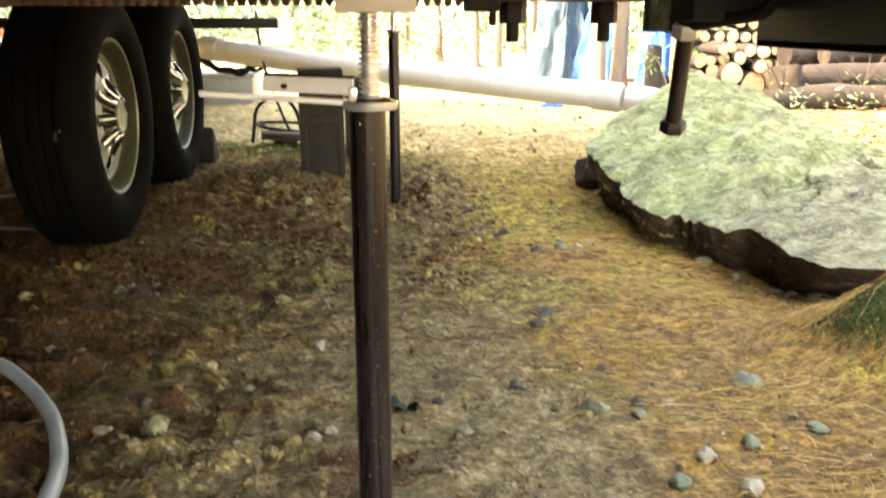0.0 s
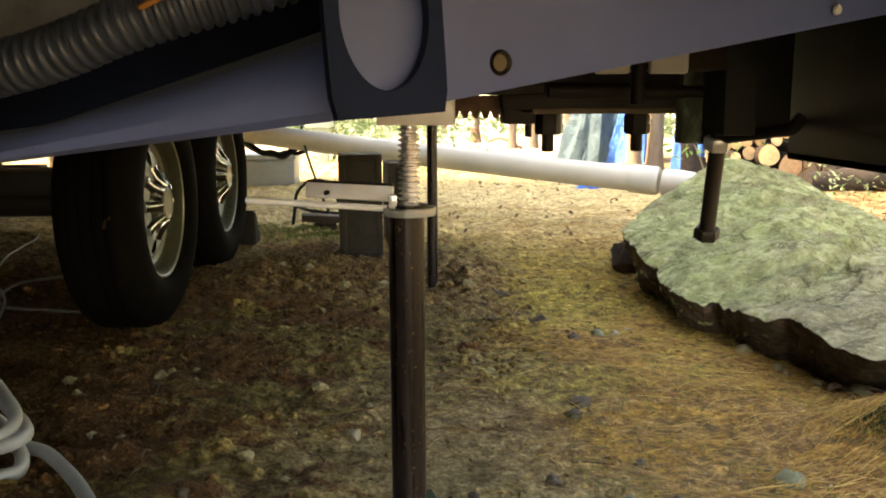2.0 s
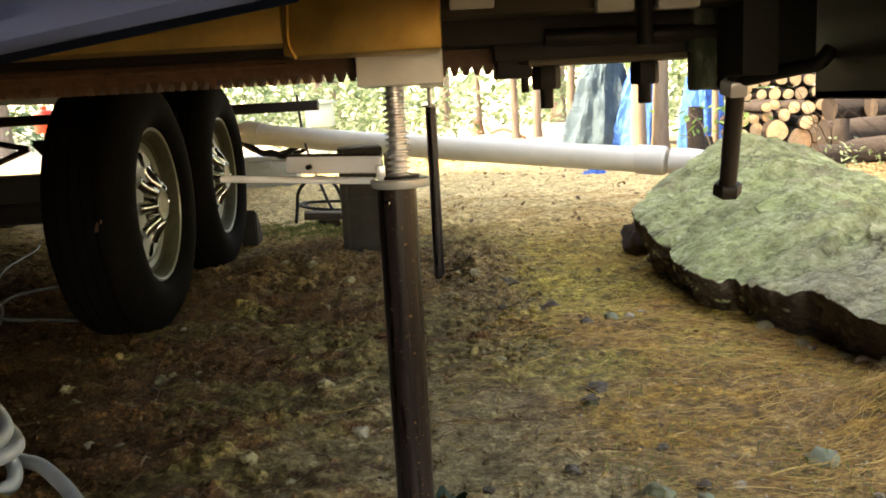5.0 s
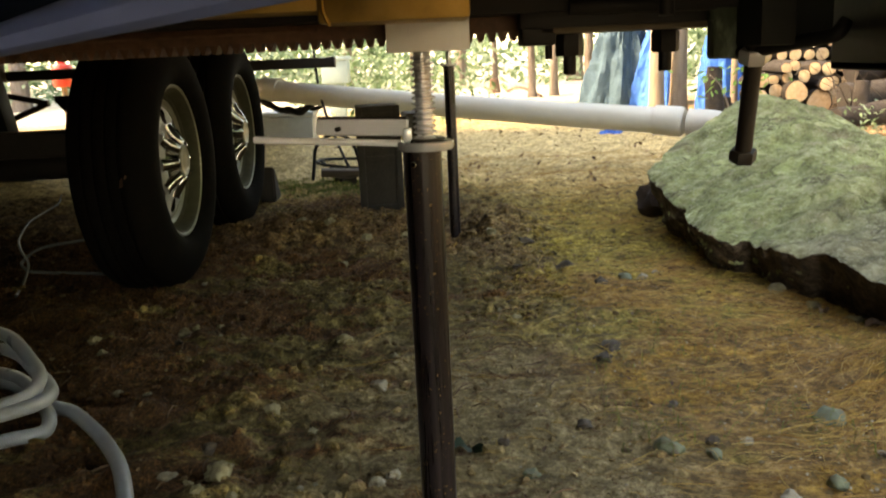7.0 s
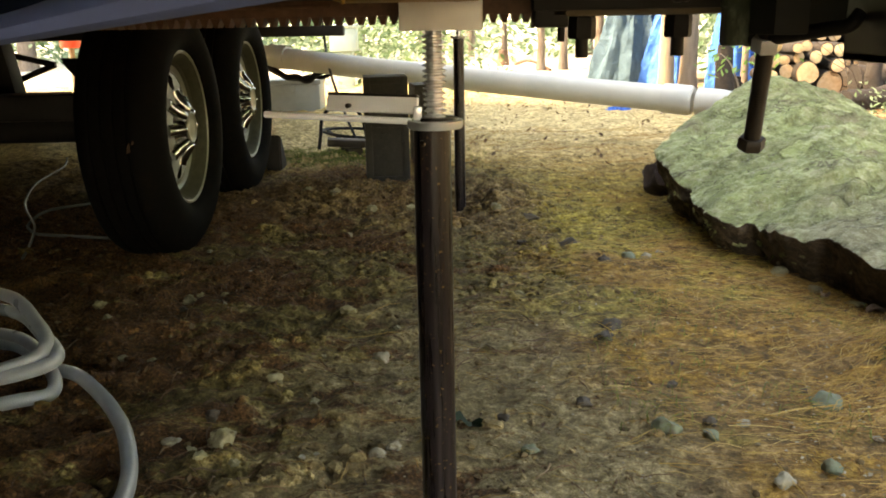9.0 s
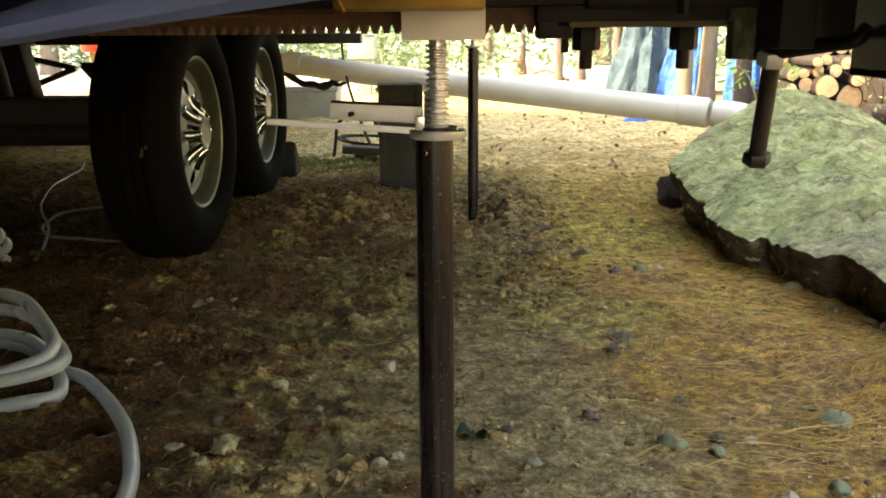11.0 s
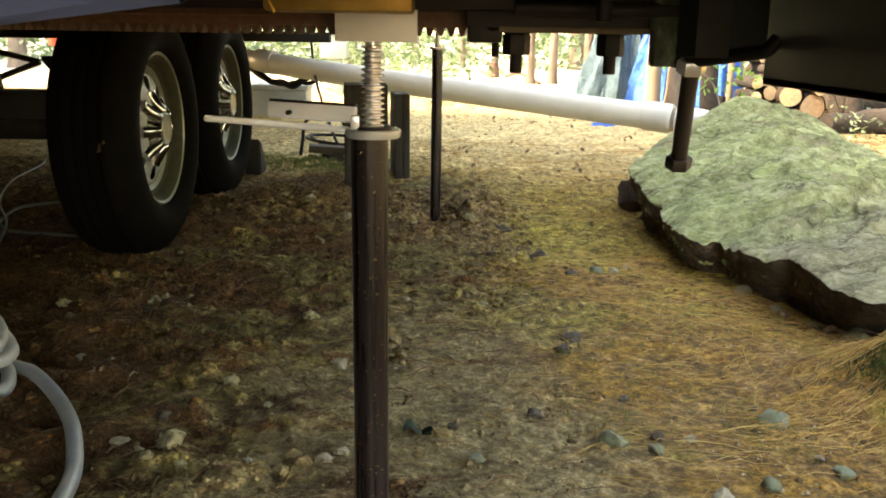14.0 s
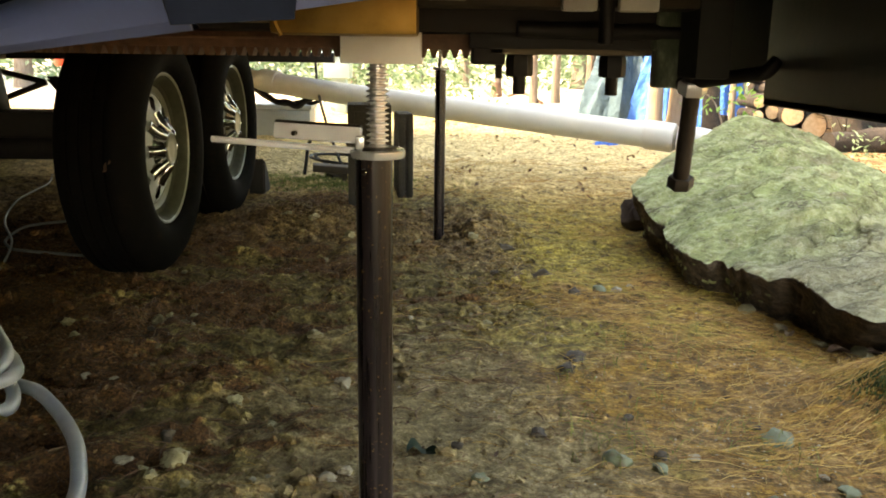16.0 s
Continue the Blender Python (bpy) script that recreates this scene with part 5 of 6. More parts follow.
# ---- stones one can tell apart ----
def build_stones():
    kinds = {"p": (M_STONE_PALE, "pale rounded stone lying in the dirt"), "g": (M_STONE, "tan angular stone half sunk in the dirt"), "b": (M_STONE_BLUE, "blue-green rounded stone among the needles"), "d": (M_STONE_DARK, "dark stone lying on the earth")}
    tan = [(.504, 1.778, .028), (.464, 1.748, .009), (.489, 1.71, .011), (.537, 1.714, .010), (.236, 2.519, .019), (.269, 2.515, .013), (.31, 2.489, .010), (.319, 2.544, .013), (.045, 2.447, .018), (.089, 2.373, .014),
           (.624, 2.127, .007), (.547, 2.022, .016), (.632, 1.928, .010), (1.054, 2.538, .011), (1.017, 2.593, .010), (.647, 2.386, .020), (.759, 2.313, .012),
           (.62, 3.40, .024), (.48, 3.52, .026), (.75, 3.42, .020), (1.05, 3.40, .022), (.36, 3.62, .024), (.86, 3.30, .016), (.56, 3.18, .018)]
    pale = [(.421, 1.778, .015), (.341, 2.453, .009), (.342, 2.749, .016), (.196, 2.174, .012), (.268, 2.146, .011), (.154, 3.011, .011), (.738, 2.137, .022), (.761, 1.721, .016), (.732, 1.715, .009), (.66, 1.751, .006),
            (.641, 1.727, .007), (.861, 2.54, .010), (.784, 1.752, .014), (1.442, 2.848, .018), (1.491, 2.893, .012), (1.362, 1.812, .012), (1.55, 1.745, .009), (1.354, 1.625, .020), (1.385, 1.535, .020)]
    dark = [(.252, 2.423, .011), (.467, 1.86, .016), (1.252, 2.991, .040), (1.314, 2.795, .023), (1.103, 3.031, .014), (1.05, 2.664, .014), (1.11, 1.896, .019), (.967, 1.849, .011), (1.306, 1.817, .013), (1.519, 1.952, .010),
            (1.286, 1.975, .012), (1.16, 3.32, .028), (1.236, 2.318, .033), (1.212, 2.242, .020)]
    blue = [(1.393, 2.846, .025), (1.226, 1.789, .024), (1.292, 1.764, .016), (1.534, 1.889, .038), (1.567, 1.698, .017), (.998, 1.733, .016), (1.29, 1.56, .020), (1.44, 1.66, .018)]
    rows = [(*r, k) for k, rs in (("g", tan), ("p", pale), ("d", dark), ("b", blue)) for r in rs]
    for i, (x, y, s, k) in enumerate(rows):
        rnd = random.Random(100 + i)
        g = gh(x, y)
        bm = lump(bmesh.new(), (x, y, g + s * (.24 if s < .03 else -.12)), (s * rnd.uniform(.9, 1.1), s * rnd.uniform(.75, 1.0), s * rnd.uniform(.5, .68)), 100 + i, 0.5 if k in "gd" else 0.3, 3)
        for v in bm.verts:
            v.co += Vector((1, 1, 1)) * s * (.10 * noise.noise(v.co / s * 2.2) + .05 * noise.noise(v.co / s * 5))
        solid("stone", bm, kinds[k][0], kinds[k][1], "stone", "loose stones on the ground", at=(x, y, g), smooth=35 if k == "g" else 70)
    # crumpled dark leaf
    x, y = .905, 1.835
    bm = bmesh.new()
    g = gh(x, y)
    rows = []
    for i in range(9):
        u = i / 8
        w = .018 * math.sin(math.pi * min(1, u * 1.05 + .03)) + .002
        rows.append([bm.verts.new((x - .026 + .052 * u, y + w * v + .01 * math.sin(u * 4), g + .004 + .008 * abs(v) * (.6 + math.sin(u * 9)) + .006 * math.sin(u * 6 + v))) for v in (-1, -.5, 0, .5, 1)])
    for a, b in zip(rows, rows[1:]):
        for k in range(4):
            bm.faces.new((a[k], b[k], b[k + 1], a[k + 1]))
    bmesh.ops.solidify(bm, geom=bm.faces[:], thickness=.0008)
    solid("leaf", bm, M_DARKLEAF, "crumpled dark green leaf on the earth", "leaf", at=(x, y, g))


build_stones()


# ---- what nobody could count: pebbles, litter, needles, moss ----
def scatter_pebbles(rnd, heap):
    base = bmesh.new()
    bmesh.ops.create_icosphere(base, subdivisions=1, radius=1)
    bv = [v.co.copy() for v in base.verts]
    bf = [[v.index for v in f.verts] for f in base.faces]
    base.free()
    verts, faces = [], []
    spots = []
    for _ in range(0 if heap else 2600):
        x, y = rnd.uniform(-.8, 1.75), rnd.uniform(1.25, 4.0)
        if x > 1.15 and rnd.random() < .6:
            continue
        spots.append((x, y, rnd.choice((.0018, .0022, .003, .004, .005, .008)), .15))
    if heap:
        for _ in range(850):
            s, d = rnd.uniform(-.15, 1.05), rnd.gauss(0, .17)
            spots.append((.25 + s * .93 + d * .37, 3.75 - s * .37 + d * .93, rnd.choice((.004, .005, .007, .009, .012, .017)), -.25))
        while len(spots) < 4200:
            x, y = rnd.uniform(-.6, 1.25), 1.3 + 2.3 * rnd.random()
            patch = noise.noise(Vector((x * 3.5, y * 3.5, 81))) + .5 * noise.noise(Vector((x * 9, y * 9, 82)))
            quiet = ease(x, .70, .95) * (1 - ease(y, 2.4, 2.9))
            if patch < rnd.uniform(-.1, .5) or rnd.random() < .93 * quiet:
                continue
            spots.append((x, y, rnd.choice((.005, .006, .007, .008, .010, .012, .017)), rnd.uniform(-.35, .25)))
        # a loose cluster in front of the heap
        for _ in range(60):
            spots.append((rnd.gauss(1.06, .07), rnd.gauss(2.66, .12), rnd.choice((.006, .008, .010, .013, .016)), .15))
    for x, y, s, lift in spots:
        z, n = gh(x, y) + s * lift, len(verts)
        sx, sy, sz, a = s * rnd.uniform(.8, 1.5), s * rnd.uniform(.7, 1.1), s * rnd.uniform(.5, .9), rnd.uniform(0, 6.28)
        ca, sa = math.cos(a), math.sin(a)
        for v in bv:
            k = rnd.uniform(.75, 1.15)
            px, py = v.x * sx * k, v.y * sy * k
            verts.append((x + ca * px - sa * py, y + sa * px + ca * py, z + v.z * sz * k))
        faces += [[n + i for i in f] for f in bf]
    if heap:
        tagged(raw("soil_clods", verts, faces, M_CRUMB), "brown crumbled clods of scuffed and dug-up soil", "soil clods", "", "stuff")
    else:
        tagged(raw("pebbles", verts, faces, M_PEBBLE), "loose grey and tan pebbles strewn over the earth", "pebbles", "", "stuff")


def scatter_crumbs(rnd):
    base = bmesh.new()
    bmesh.ops.create_icosphere(base, subdivisions=1, radius=1)
    bv = [tuple(v.co) for v in base.verts]
    bf = [[v.index for v in f.verts] for f in base.faces]
    base.free()
    verts, faces = [], []
    count = 0
    while count < 17000:
        x, y = rnd.uniform(-.7, 1.7), 1.25 + 2.9 * rnd.random() ** 1.3
        patch = noise.noise(Vector((x * 3.2, y * 3.2, 71))) + .6 * noise.noise(Vector((x * 9, y * 9, 72)))
        quiet = ease(x, .70, .95) * (1 - ease(y, 2.4, 2.9))
        if patch < rnd.uniform(-.2, .5) or (x > 1.15 and rnd.random() < .6) or rnd.random() < .6 * quiet:
            continue
        count += 1
        s = rnd.choice((.002, .0025, .003, .004, .005, .006, .008, .011))
        z, n, a = gh(x, y) - s * .25, len(verts), rnd.uniform(0, 6.28)
        ca, sa, e = math.cos(a), math.sin(a), rnd.uniform(.6, 1)
        for px, py, pz in bv:
            k = rnd.uniform(.65, 1.2) * s
            verts.append((x + (ca * px - sa * py * e) * k, y + (sa * px + ca * py * e) * k, z + pz * k * .75))
        faces += [[n + i for i in f] for f in bf]
    tagged(raw("soil_crumbs", verts, faces, M_CRUMB), "brown crumbs of dry soil lying on the earth", "soil crumbs", "", "stuff")


def strands(name, material, label, category, spots):
    """Thin three-sided blades in a gentle arc: (x, y, z, heading, length, width, rise)."""
    rnd = random.Random(len(spots))
    verts, faces = [], []
    for x, y, z, a, L, w, rise in spots:
        n, turn = len(verts), rnd.gauss(0, .28)
        bx, by, px = x, y, 0.0
        for k, (u, h) in enumerate(((0, 0), (.33, rise), (.67, rise * .9), (1, rise * .4))):
            c, s = math.cos(a + turn * (u - .5) * 2), math.sin(a + turn * (u - .5) * 2)
            bx, by, px = bx + c * L * (u - px), by + s * L * (u - px), u
            bz = gh(bx, by) + z + h
            ww = w * (1, .95, .8, .35)[k]
            verts += [(bx - s * ww, by + c * ww, bz), (bx + s * ww, by - c * ww, bz), (bx, by, bz + ww * 1.3)]
        for k in (0, 3, 6):
            for i in range(3):
                j = (i + 1) % 3
                faces.append((n + k + i, n + k + j, n + k + 3 + j, n + k + 3 + i))
    return tagged(raw(name, verts, faces, material), label, category, "", "stuff")


def scatter_needles(rnd):
    spots = []
    while len(spots) < 12500:
        x, y = rnd.uniform(.6, 2.5), rnd.uniform(1.25, 5.6)
        edge = 1.20 + .22 * noise.noise(Vector((x * 1.7, y * 1.7, 5)))
        keep = ease(x, edge - .15, edge + .35) * (1.25 - .75 * ease(y, 2.6, 3.2)) if y < 4.2 else .3
        clump = ease(noise.noise(Vector((x * 4.5, y * 4.5, 31))), -.35, .40)
        if rnd.random() > max(keep * (.15 + .85 * clump), .03) or math.hypot(x - 1.86, y - 1.95) < .10:
            continue
        # swept round towards the hummock by the boulder
        sweep_up = ease(x, 1.35, 1.95) * math.exp(-((y - 2.2) / .45) ** 2)
        lane = .5 * noise.noise(Vector((x * 1.6, y * 1.6, 9))) + .55 * sweep_up
        a = .05 + lane + rnd.gauss(0, .28) if rnd.random() < .66 else rnd.uniform(0, 6.28)
        spots.append((x, y, rnd.uniform(.001, .008), a, rnd.uniform(.015, .06) if rnd.random() < .6 else rnd.uniform(.06, .14), rnd.choice((.0003, .0004, .0005, .0006, .0008)), rnd.uniform(.0, .008)))
    strands("fallen_needles", M_NEEDLE, "dry golden pine needles and straw matted on the ground", "pine needles", spots)
    spots = []
    while len(spots) < 190:
        x, y = rnd.gauss(1.78, .09), rnd.gauss(2.09, .06)
        spots.append((x, y, rnd.uniform(.002, .026), rnd.gauss(.45, .40), rnd.uniform(.05, .20), rnd.choice((.0004, .0005, .0007, .0012)), rnd.uniform(0, .014)))
    strands("straw_heap", M_NEEDLE, "long dry straw heaped over the hummock by the boulder", "straw", spots)
    spots = []
    while len(spots) < 9000:
        x, y = rnd.gauss(1.86, .05), rnd.gauss(1.96, .055)
        spots.append((x, y, rnd.uniform(.0, .010), rnd.uniform(0, 6.28), rnd.uniform(.006, .015), rnd.uniform(.0008, .0016), rnd.uniform(.003, .010)))
    strands("moss", M_MOSS, "green moss cushion on the hummock", "moss", spots)
    spots = []
    while len(spots) < 2600:
        x, y = rnd.gauss(.38, .22), rnd.gauss(4.66, .13)
        spots.append((x, y, 0.0, rnd.uniform(0, 6.28), rnd.uniform(.008, .03), rnd.uniform(.001, .002), rnd.uniform(.004, .016)))
    strands("moss", M_MOSS_LIGHT, "low green moss and weeds beside the board", "moss", spots)
    spots = []
    while len(spots) < 11000:
        x, y = rnd.uniform(-.9, 1.9), rnd.uniform(1.25, 3.9)
        streak = noise.noise(Vector((x * 2.2 - y * 1.2, y * 4.0 + x * 1.5, 41)))
        if streak < rnd.uniform(-.25, .4) or (x > 1.2 and rnd.random() < .5):
            continue
        spots.append((x, y, rnd.uniform(.0, .003), rnd.uniform(0, 6.28), rnd.uniform(.006, .022), rnd.uniform(.0003, .0006), rnd.uniform(.0, .002)))
    duff_spots, spots = spots, []
    while len(spots) < 420:
        x, y = rnd.uniform(1.15, 1.9), rnd.uniform(1.4, 2.5)
        if noise.noise(Vector((x * 4, y * 4, 91))) < rnd.uniform(-.2, .4):
            continue
        spots.append((x, y, 0.0, rnd.uniform(0, 6.28), rnd.uniform(.012, .05), rnd.uniform(.0004, .0008), rnd.uniform(.008, .03)))
    strands("grass", M_MOSS_LIGHT, "sparse thin green grass blades among the straw", "grass", spots)
    spots = duff_spots
    strands("needle_duff", M_DUFF, "short red-brown needle scraps in drifts on the earth", "needle duff", spots)
    spots = []
    while len(spots) < 1500:
        x, y = rnd.uniform(-.8, 1.25), rnd.uniform(1.25, 3.9)
        if noise.noise(Vector((x * 2.5, y * 2.5, 2))) < rnd.uniform(-.35, .35):
            continue
        spots.append((x, y, rnd.uniform(.0, .003), rnd.uniform(0, 6.28), rnd.uniform(.015, .07), rnd.uniform(.0007, .0016), rnd.uniform(.0, .006)))
    strands("twigs", M_LITTER, "brown twigs and needle scraps on the earth", "twigs", spots)


def leaf_mesh(name, material, label, category, spots, kind="stuff"):
    """Small folded leaves: (x, y, z, size)."""
    rnd = random.Random(len(spots))
    verts, faces = [], []
    for x, y, z, s in spots:
        n = len(verts)
        e = Euler((rnd.uniform(-.9, .9), rnd.uniform(-.9, .9), rnd.uniform(0, 6.28))).to_matrix()
        for p in ((-1, 0, 0), (-.2, .45, .16), (1, 0, .1), (-.2, -.45, .16), (-.1, 0, -.03)):
            v = e @ Vector(p) * s
            verts.append((x + v.x, y + v.y, z + v.z))
        faces += [(n, n + 4, n + 1), (n + 4, n + 2, n + 1), (n, n + 3, n + 4), (n + 4, n + 3, n + 2)]
    return tagged(raw(name, verts, faces, material), label, category, "", kind)


def scatter_grit(rnd):
    verts, faces = [], []
    for _ in range(5200):
        x, y = .7 + 1.3 * rnd.random() ** .7, 1.25 + 1.5 * rnd.random() ** 1.8
        if noise.noise(Vector((x * 5, y * 5, 61))) < rnd.uniform(-.3, .3):
            continue
        r, n, z = rnd.choice((.001, .0013, .0017, .0022, .0034)), len(verts), gh(x, y)
        a = rnd.uniform(0, 6.28)
        for k in range(4):
            t = a + k * 1.5708 + rnd.uniform(-.4, .4)
            verts.append((x + r * math.cos(t) * rnd.uniform(.7, 1.3), y + r * math.sin(t), z - .0003 + r * rnd.uniform(0, .3)))
        verts.append((x, y, z + r * rnd.uniform(.7, 1.2)))
        faces += [(n + k, n + (k + 1) % 4, n + 4) for k in range(4)]
    tagged(raw("grit", verts, faces, M_GRIT), "pale coarse grit sprinkled over the earth", "grit", "", "stuff")


def scatter_litter(rnd):
    spots = []
    while len(spots) < 1500:
        x, y = rnd.uniform(-.8, 1.4), rnd.uniform(1.25, 4.2)
        if noise.noise(Vector((x * 2, y * 2, 12))) < rnd.uniform(-.4, .4):
            continue
        s = rnd.uniform(.003, .009)
        spots.append((x, y, gh(x, y) + s * .25, s))
    for i in range(3400):
        x, y = (rnd.uniform(.2, 3.6), rnd.uniform(4.0, 9.0)) if i < 1100 else (rnd.uniform(2.6, 4.9), rnd.uniform(4.8, 7.0))
        s = rnd.choice((.006, .008, .010, .014, .022))
        spots.append((x, y, gh(x, y) + s * .25, s))
    for _ in range(260):
        x, y = rnd.gauss(1.93, .07), rnd.gauss(2.42, .06)
        s = rnd.uniform(.005, .014)
        spots.append((x, y, gh(x, y) + s * .3, s))
    leaf_mesh("leaf_litter", M_LITTER, "brown dead leaf scraps scattered over the earth", "leaf litter", spots)


rnd = random.Random(7)
scatter_pebbles(rnd, False)
scatter_pebbles(rnd, True)
scatter_crumbs(rnd)
scatter_needles(rnd)
scatter_litter(rnd)
scatter_grit(rnd)


# ---- beyond: firewood, tarps, trunks and bushes ----
def build_firewood():
    rows = [(3.366, .334, .048), (3.481, .259, .057), (3.608, .247, .092), (3.561, .360, .045), (3.808, .164, .104), (3.838, .300, .055), (3.460, .345, .044), (3.670, .365, .050), (3.745, .420, .050), (3.960, .215, .078),
            (3.352, .235, .042), (3.690, .088, .060), (3.620, .445, .045), (3.520, .430, .040), (3.880, .410, .055), (3.470, .150, .050)]
    rows = [(x, z, r, 7.0 + .05 * math.sin(i * 2.3)) for i, (x, z, r) in enumerate(rows)]
    # the second tier, behind and higher
    rnd = random.Random(33)
    for k in range(6):
        for i in range(9):
            rows.append((3.63 + i * .115 + .055 * (k % 2) + rnd.uniform(-.01, .01), .07 + k * .112 + rnd.uniform(-.008, .008), rnd.uniform(.046, .060), 7.62 + rnd.uniform(-.04, .04)))
    for x, z, r, y0 in rows:
        l = thing("firewood_log", (x, y0 + .2, gh(x, y0)), "split firewood log with pale sawn end in a stack", "log", "stacked firewood")
        for name, prof, material, lab in (("bark", [(r * .97, 0), (r, .01), (r * 1.02, .2), (r, .45), (0, .45)], M_DARKBARK, ""), ("sawn_end", [(0, -.004), (r * .5, -.003), (r * .90, 0), (r * .90, .02)], M_LOGEND, "pale tan sawn end")):
            bm = lathe(prof, 18, aim((x, y0, z), (x + .05, y0 + 1, z)))
            for v in bm.verts:
                v.co += Vector((noise.noise(v.co * 9), 0, noise.noise(v.co * 9 + Vector((7, 0, 0))))) * .012
            part(name, bm, material, l, lab)
    for i, (x0, x1, y, z, r) in enumerate(((4.15, 5.4, 7.0, .16, .12), (4.2, 5.6, 7.35, .38, .11), (4.4, 5.9, 7.1, .40, .09), (3.62, 4.9, 6.35, .10, .085), (3.8, 5.3, 6.62, .22, .10))):
        bm = sweep(spline([(x0, y, z), ((x0 + x1) / 2, y + .05, z + .02), (x1, y - .04, z)], 8), r, 14)
        for v in bm.verts:
            v.co += Vector((0, 1, 1)) * noise.noise(v.co * 7) * .02
        solid("log", bm, M_DARKBARK, "grey-brown fallen log beside the firewood", "log", at=(x0, y, gh(x0, y)))


build_firewood()


def draped(name, material, label, cx, cy, w, d, h, seed, lean=0.0, top=0.22):
    """A sheet thrown over a tall heap, hanging in pleats with creases across them."""
    bm, n, rings = bmesh.new(), 120, []
    g = gh(cx, cy)
    for k in range(25):
        f = k / 24
        ring = []
        for i in range(n):
            a = 2 * math.pi * i / n
            ca, sa = math.cos(a), math.sin(a)
            pleat = 1 - abs(math.sin(a * 4.5 + seed + .8 * noise.noise(Vector((ca * 2, sa * 2, seed + f)))))
            crease = noise.noise(Vector((ca * 3, sa * 3, seed + f * 4))) + .9 * abs(noise.noise(Vector((ca * 6, sa * 6, seed + f * 8)))) - .3
            rr = (top + (1 - top) * f ** .8) * (1 + .17 * min(1, f * 2) * (pleat - .4)) + .11 * crease
            z = h * (1 - f ** 1.15) + .03 * crease * (1 - f)
            ring.append(bm.verts.new((cx + ca * w / 2 * rr + lean * z, cy + sa * d / 2 * rr, g + max(z, .004 if k < 24 else 0))))
        rings.append(ring)
    tip = bm.verts.new((cx + lean * h, cy, g + h * 1.02))
    for i in range(n):
        bm.faces.new((tip, rings[0][i], rings[0][(i + 1) % n]))
        for a, b in zip(rings, rings[1:]):
            bm.faces.new((a[i], b[i], b[(i + 1) % n], a[(i + 1) % n]))
    solid(name, bm, material, label, "tarp", at=(cx, cy, g), smooth=28)


draped("tarp", M_TARP_GREY, "blue-grey tarp draped over a heap", 2.74, 9.4, .74, .7, 1.0, 1.0, .10, .34)
draped("tarp", M_TARP_BLUE, "bright blue tarp draped beside the posts", 3.08, 9.2, .60, .4, .95, 2.3, .16, .3)
draped("tarp", M_TARP_BLUE, "bright blue tarp bunched behind the sapling", 3.33, 7.83, .44, .30, .66, 4.1, 0.0, .62)
draped("tarp", M_TARP_BLUE, "flat scrap of blue tarp on the ground", 2.15, 6.7, .20, .16, .03, 5.7)


def build_tree(x, y, r, h, material, seed, crown, lean=0.0, n_leaf=900):
    rnd = random.Random(seed)
    g = gh(x, y)
    pale = "pale tan" if material is M_TANBARK else "grey-brown"
    t = thing("tree", (x, y, g), pale + " tree trunk with a leafy crown at the yard's edge", "tree", "trees round the yard")
    pts = [(x + lean * u * h + .25 * r * noise.noise(Vector((seed, u * 3, 0))) * 4 * u, y + .2 * r * noise.noise(Vector((u * 3, seed, 4))) * 4 * u, g - .05 + u * h) for u in (0, .04, .1, .2, .35, .5, .7, .85, 1)]
    part("trunk", sweep(spline(pts, 5), lambda f: r * (1.25 - .25 * min(1, f * 12)) * (1 - .82 * f), 14), material, t)
    spots = []
    for k in range(7):
        u = rnd.uniform(crown, .95)
        a, L = rnd.uniform(0, 6.28), h * rnd.uniform(.12, .24)
        i = min(7, int(u * 8))
        q = Vector(pts[i]).lerp(Vector(pts[i + 1]), .5)
        e = q + Vector((math.cos(a) * L, math.sin(a) * L, L * .45))
        part("limb", sweep(spline([q, q.lerp(e, .5) + Vector((0, 0, -.05 * L)), e], 4), lambda f: r * .35 * (1 - .8 * f), 7), material, t)
        for _ in range(n_leaf // 7):
            c = q.lerp(e, rnd.uniform(.35, 1.1))
            spots.append((c.x + rnd.gauss(0, L * .28), c.y + rnd.gauss(0, L * .28), c.z + rnd.gauss(0, L * .2), rnd.uniform(.05, .11)))
    lm = leaf_mesh("crown", M_LEAF, "", "", spots, "")
    under(lm, t)


TREES = [(2.86, 8.15, .075, 6.5, M_TANBARK, .45), (3.08, 8.25, .085, 7, M_TANBARK, .45), (3.36, 7.6, .035, 4.0, M_TANBARK, .5), (2.10, 11.2, .055, 7, M_BARK, .45), (2.40, 11.4, .06, 7.5, M_BARK, .45), (2.62, 10.2, .06, 6.5, M_BARK, .45),
         (1.35, 14.5, .05, 7, M_BARK, .4)]
TREES += [(1.85, 14.0, .05, 7, M_BARK, .4), (-.6, 16, .12, 9, M_BARK, .4), (.5, 19, .14, 10, M_BARK, .4), (4.9, 12, .13, 9, M_BARK, .4), (6.4, 10, .15, 9, M_BARK, .4), (3.6, 17, .16, 11, M_BARK, .4), (-2.6, 13, .14, 10, M_BARK, .4),
         (-4.3, 10, .13, 9, M_BARK, .4), (-3.3, 17, .15, 10, M_BARK, .4), (-5.6, 14, .15, 10, M_BARK, .4), (7.5, 15, .16, 11, M_BARK, .4), (8.5, 7, .16, 10, M_BARK, .4), (1.6, 23, .18, 12, M_BARK, .35), (5.5, 22, .18, 12, M_BARK, .35), (-1.8, 24, .18, 12, M_BARK, .35)]
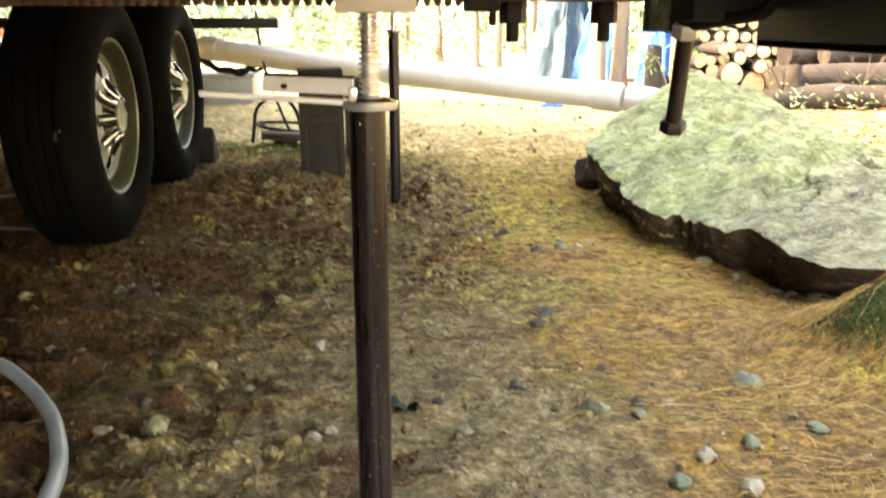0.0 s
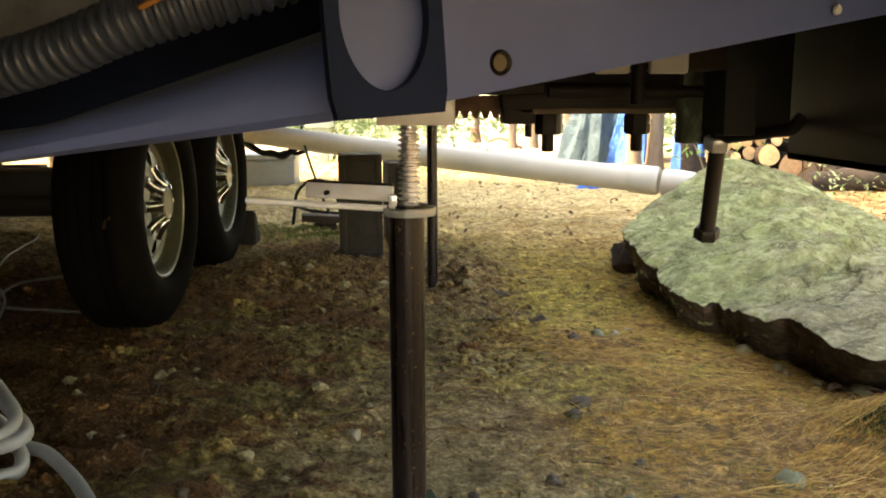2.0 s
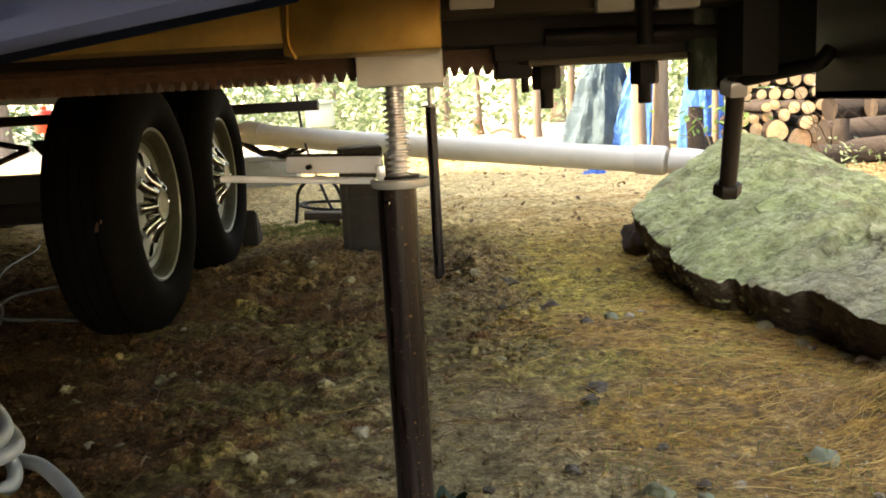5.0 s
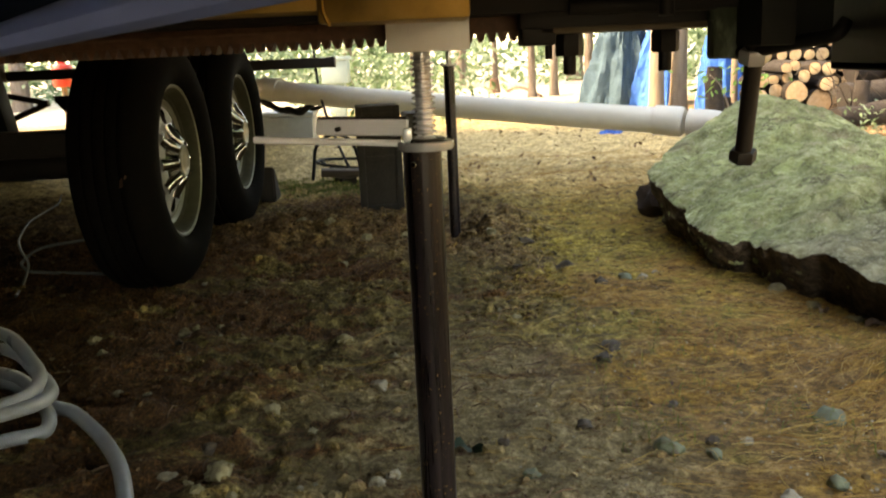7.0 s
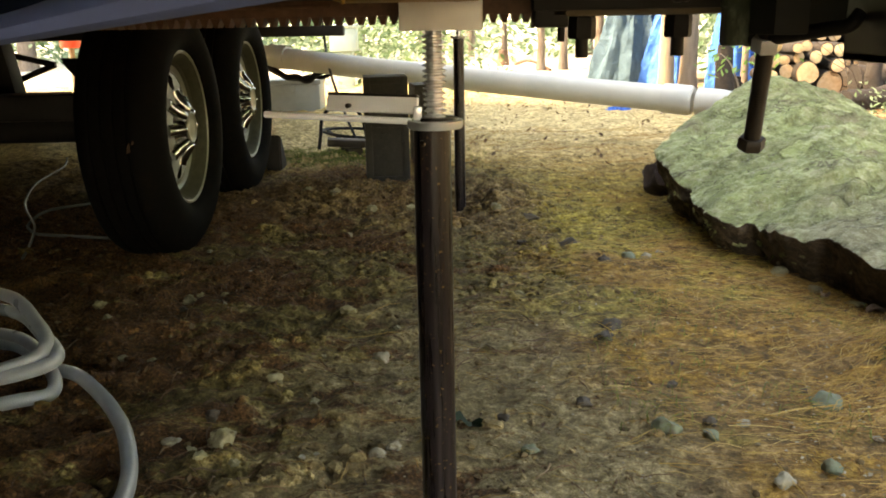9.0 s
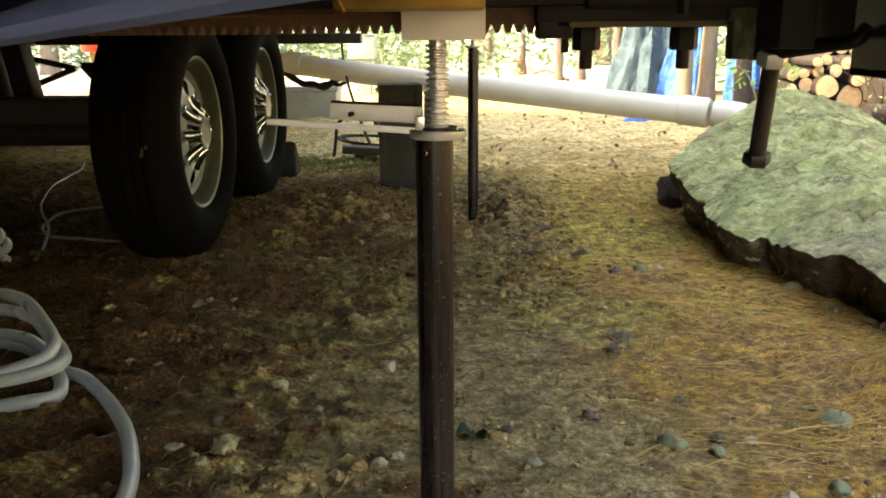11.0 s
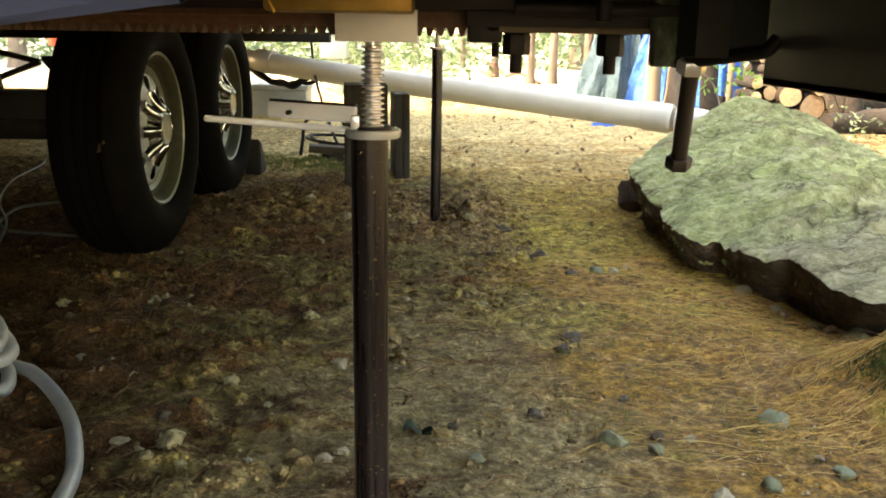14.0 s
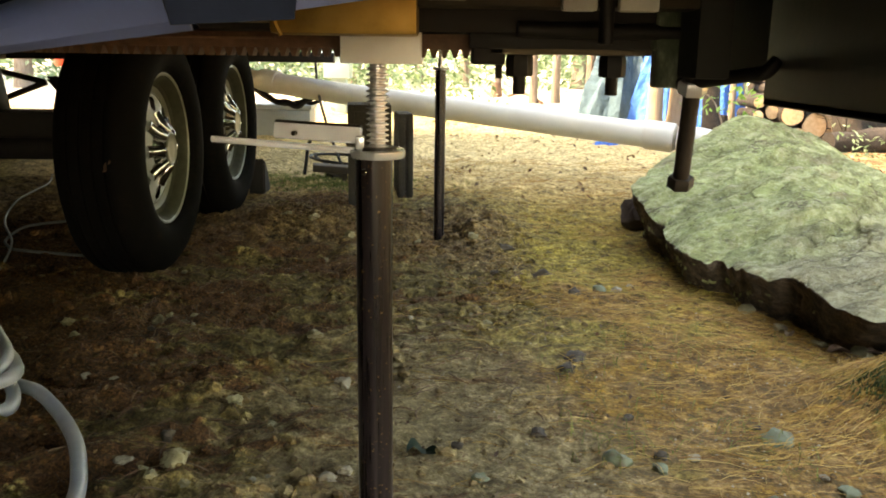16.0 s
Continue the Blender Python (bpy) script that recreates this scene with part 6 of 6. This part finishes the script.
for i, (x, y, r, h, m, crown) in enumerate(TREES):
    build_tree(x, y, r, h, m, i + 1, crown, .01 * math.sin(i * 1.7))


def build_green():
    rnd = random.Random(21)
    spots = []
    for _ in range(70):
        a = rnd.uniform(0, 1)
        bx, by = -7 + 16 * a + rnd.gauss(0, .4), rnd.uniform(13.5, 19)
        for _ in range(110):
            spots.append((bx + rnd.gauss(0, .45), by + rnd.gauss(0, .4), max(gh(bx, by) + .05, gh(bx, by) + abs(rnd.gauss(.3, .45))), rnd.uniform(.05, .11)))
    for bx, by, w in ((1.0, 8.6, .28), (.6, 9.6, .35), (.15, 10.4, .4), (-.6, 10.8, .4), (4.9, 8.6, .4), (5.6, 7.8, .4), (4.7, 6.5, .12), (4.2, 6.2, .14), (3.6, 5.8, .10), (5.0, 6.0, .2), (3.9, 6.5, .10), (4.6, 5.6, .14)):
        for _ in range(260 if by > 7 else 70):
            spots.append((bx + rnd.gauss(0, w), by + rnd.gauss(0, w), gh(bx, by) + abs(rnd.gauss(0, w * .8)) + .02, rnd.uniform(.025, .06) if by > 7 else rnd.uniform(.012, .028)))
    leaf_mesh("undergrowth", M_LEAF, "sunlit green undergrowth at the wood's edge", "undergrowth", spots)
    far = []
    for _ in range(9000):
        a, d = rnd.uniform(-1.2, 1.2), rnd.uniform(28, 48)
        far.append((math.sin(a) * d + 1, math.cos(a) * d, abs(rnd.gauss(0, 4)) + .2, rnd.uniform(.25, .55)))
    # unseen leaf ring added beside and behind the trailer to block low sky light
    for _ in range(26000):
        a, d = rnd.uniform(.55, 5.73), rnd.uniform(13, 30)
        # left open at the back so that some sky light comes in
        if abs(a - 3.14) < .55 or math.cos(a) > 0 and math.sin(a) < 0 and d < 17:
            continue
        far.append((math.sin(a) * d + 1, math.cos(a) * d, rnd.uniform(.1, 1) ** .8 * d * .50, rnd.uniform(.35, .75)))
    leaf_mesh("far_woods", M_LEAF, "green woods beyond the yard, with unseen leaves added around to block low light", "woods", far)
    # sapling by the boulder
    x, y = 2.62, 5.6
    g = gh(x, y)
    s = thing("sapling", (x, y, g), "small green sapling with broad leaves behind the boulder", "sapling")
    part("stem", sweep(spline([(x, y, g), (x + .02, y, .2), (x - .04, y, .38), (x - .12, y - .02, .46)], 6), lambda f: .008 * (1 - .6 * f), 7), M_BARK, s)
    leaves = [(x + rnd.gauss(-.02, .16), y + rnd.gauss(0, .12), rnd.uniform(.32, .50), rnd.uniform(.020, .042)) for _ in range(48)]
    under(leaf_mesh("leaves", M_FRESH, "", "", leaves, ""), s)
    # bare brush over the right-hand logs
    spots = []
    bm = bmesh.new()
    for _ in range(48):
        bx, by = rnd.uniform(3.8, 5.2), rnd.uniform(6.4, 6.9)
        q = Vector((bx, by, gh(bx, by)))
        e = q + Vector((rnd.gauss(-.1, .35), rnd.gauss(0, .15), rnd.uniform(.2, .7)))
        sweep([q, q.lerp(e, .5) + Vector((rnd.gauss(0, .04), 0, .03)), e], lambda f: .0045 * (1 - .7 * f), 5, bm)
    solid("brush", bm, M_BRUSH, "bare brown brush in front of the logs", "brush", kind="stuff")
    for x, y, r, h, where in ((3.86, 6.45, .062, .34, "in front of the firewood"), (3.07, 7.2, .072, .46, "beside the tan tree trunks"), (3.23, 7.42, .068, .21, "in front of the blue tarp")):
        bm = sweep(spline([(x, y, gh(x, y) - .03), (x + .005, y, .10), (x - .015, y, h * .7), (x - .01, y, h)], 6), lambda f: r * (1.2 - .4 * f), 14)
        for v in bm.verts:
            v.co += Vector((1, 1, 0)) * noise.noise(v.co * 11) * .012
        solid("stump", bm, M_DARKBARK, "short dark weathered stump " + where, "stump", at=(x, y, gh(x, y)))
    # stump and branch in the bright yard
    x, y = 1.70, 12.2
    bm = lathe([(0, .20), (.06, .20), (.07, .12), (.09, 0), (.10, -.05)], 16, Matrix.Translation((x, y, gh(x, y))))
    solid("stump", bm, M_RUST, "reddish-brown tree stump in the bright yard", "stump", at=(x, y, gh(x, y)))
    bm = sweep(spline([(1.85, 12, gh(1.85, 12) + .03), (2.0, 11.6, gh(2, 11.6) + .09), (2.2, 11.1, gh(2.2, 11.1) + .03)], 6), .02, 8)
    solid("branch", bm, M_RUST, "fallen brown branch in the bright yard", "branch", at=(1.85, 12, gh(1.85, 12)))
    # beyond the trailer's other side
    g = gh(-2.2, 8)
    solid("plank", boxed((-3.4, 8.0, g), (-1.5, 8.2, g + .05), .006), M_WHITE, "weathered white plank on the ground", "plank", at=(-2.4, 8.1, g))
    g = gh(-2.3, 7.8)
    c = thing("red_can", (-2.24, 7.8, g), "red plastic can set upon a wooden stake", "can")
    part("stake", rod((-2.24, 7.8, g - .02), (-2.24, 7.8, .52), .025, 10), M_TANBARK, c)
    part("can", lathe([(0, .52), (.075, .52), (.085, .54), (.085, .67), (.07, .70), (.03, .71), (.03, .74), (0, .74)], 24, Matrix.Translation((-2.24, 7.8, 0))), M_RED, c, "red plastic can")


build_green()
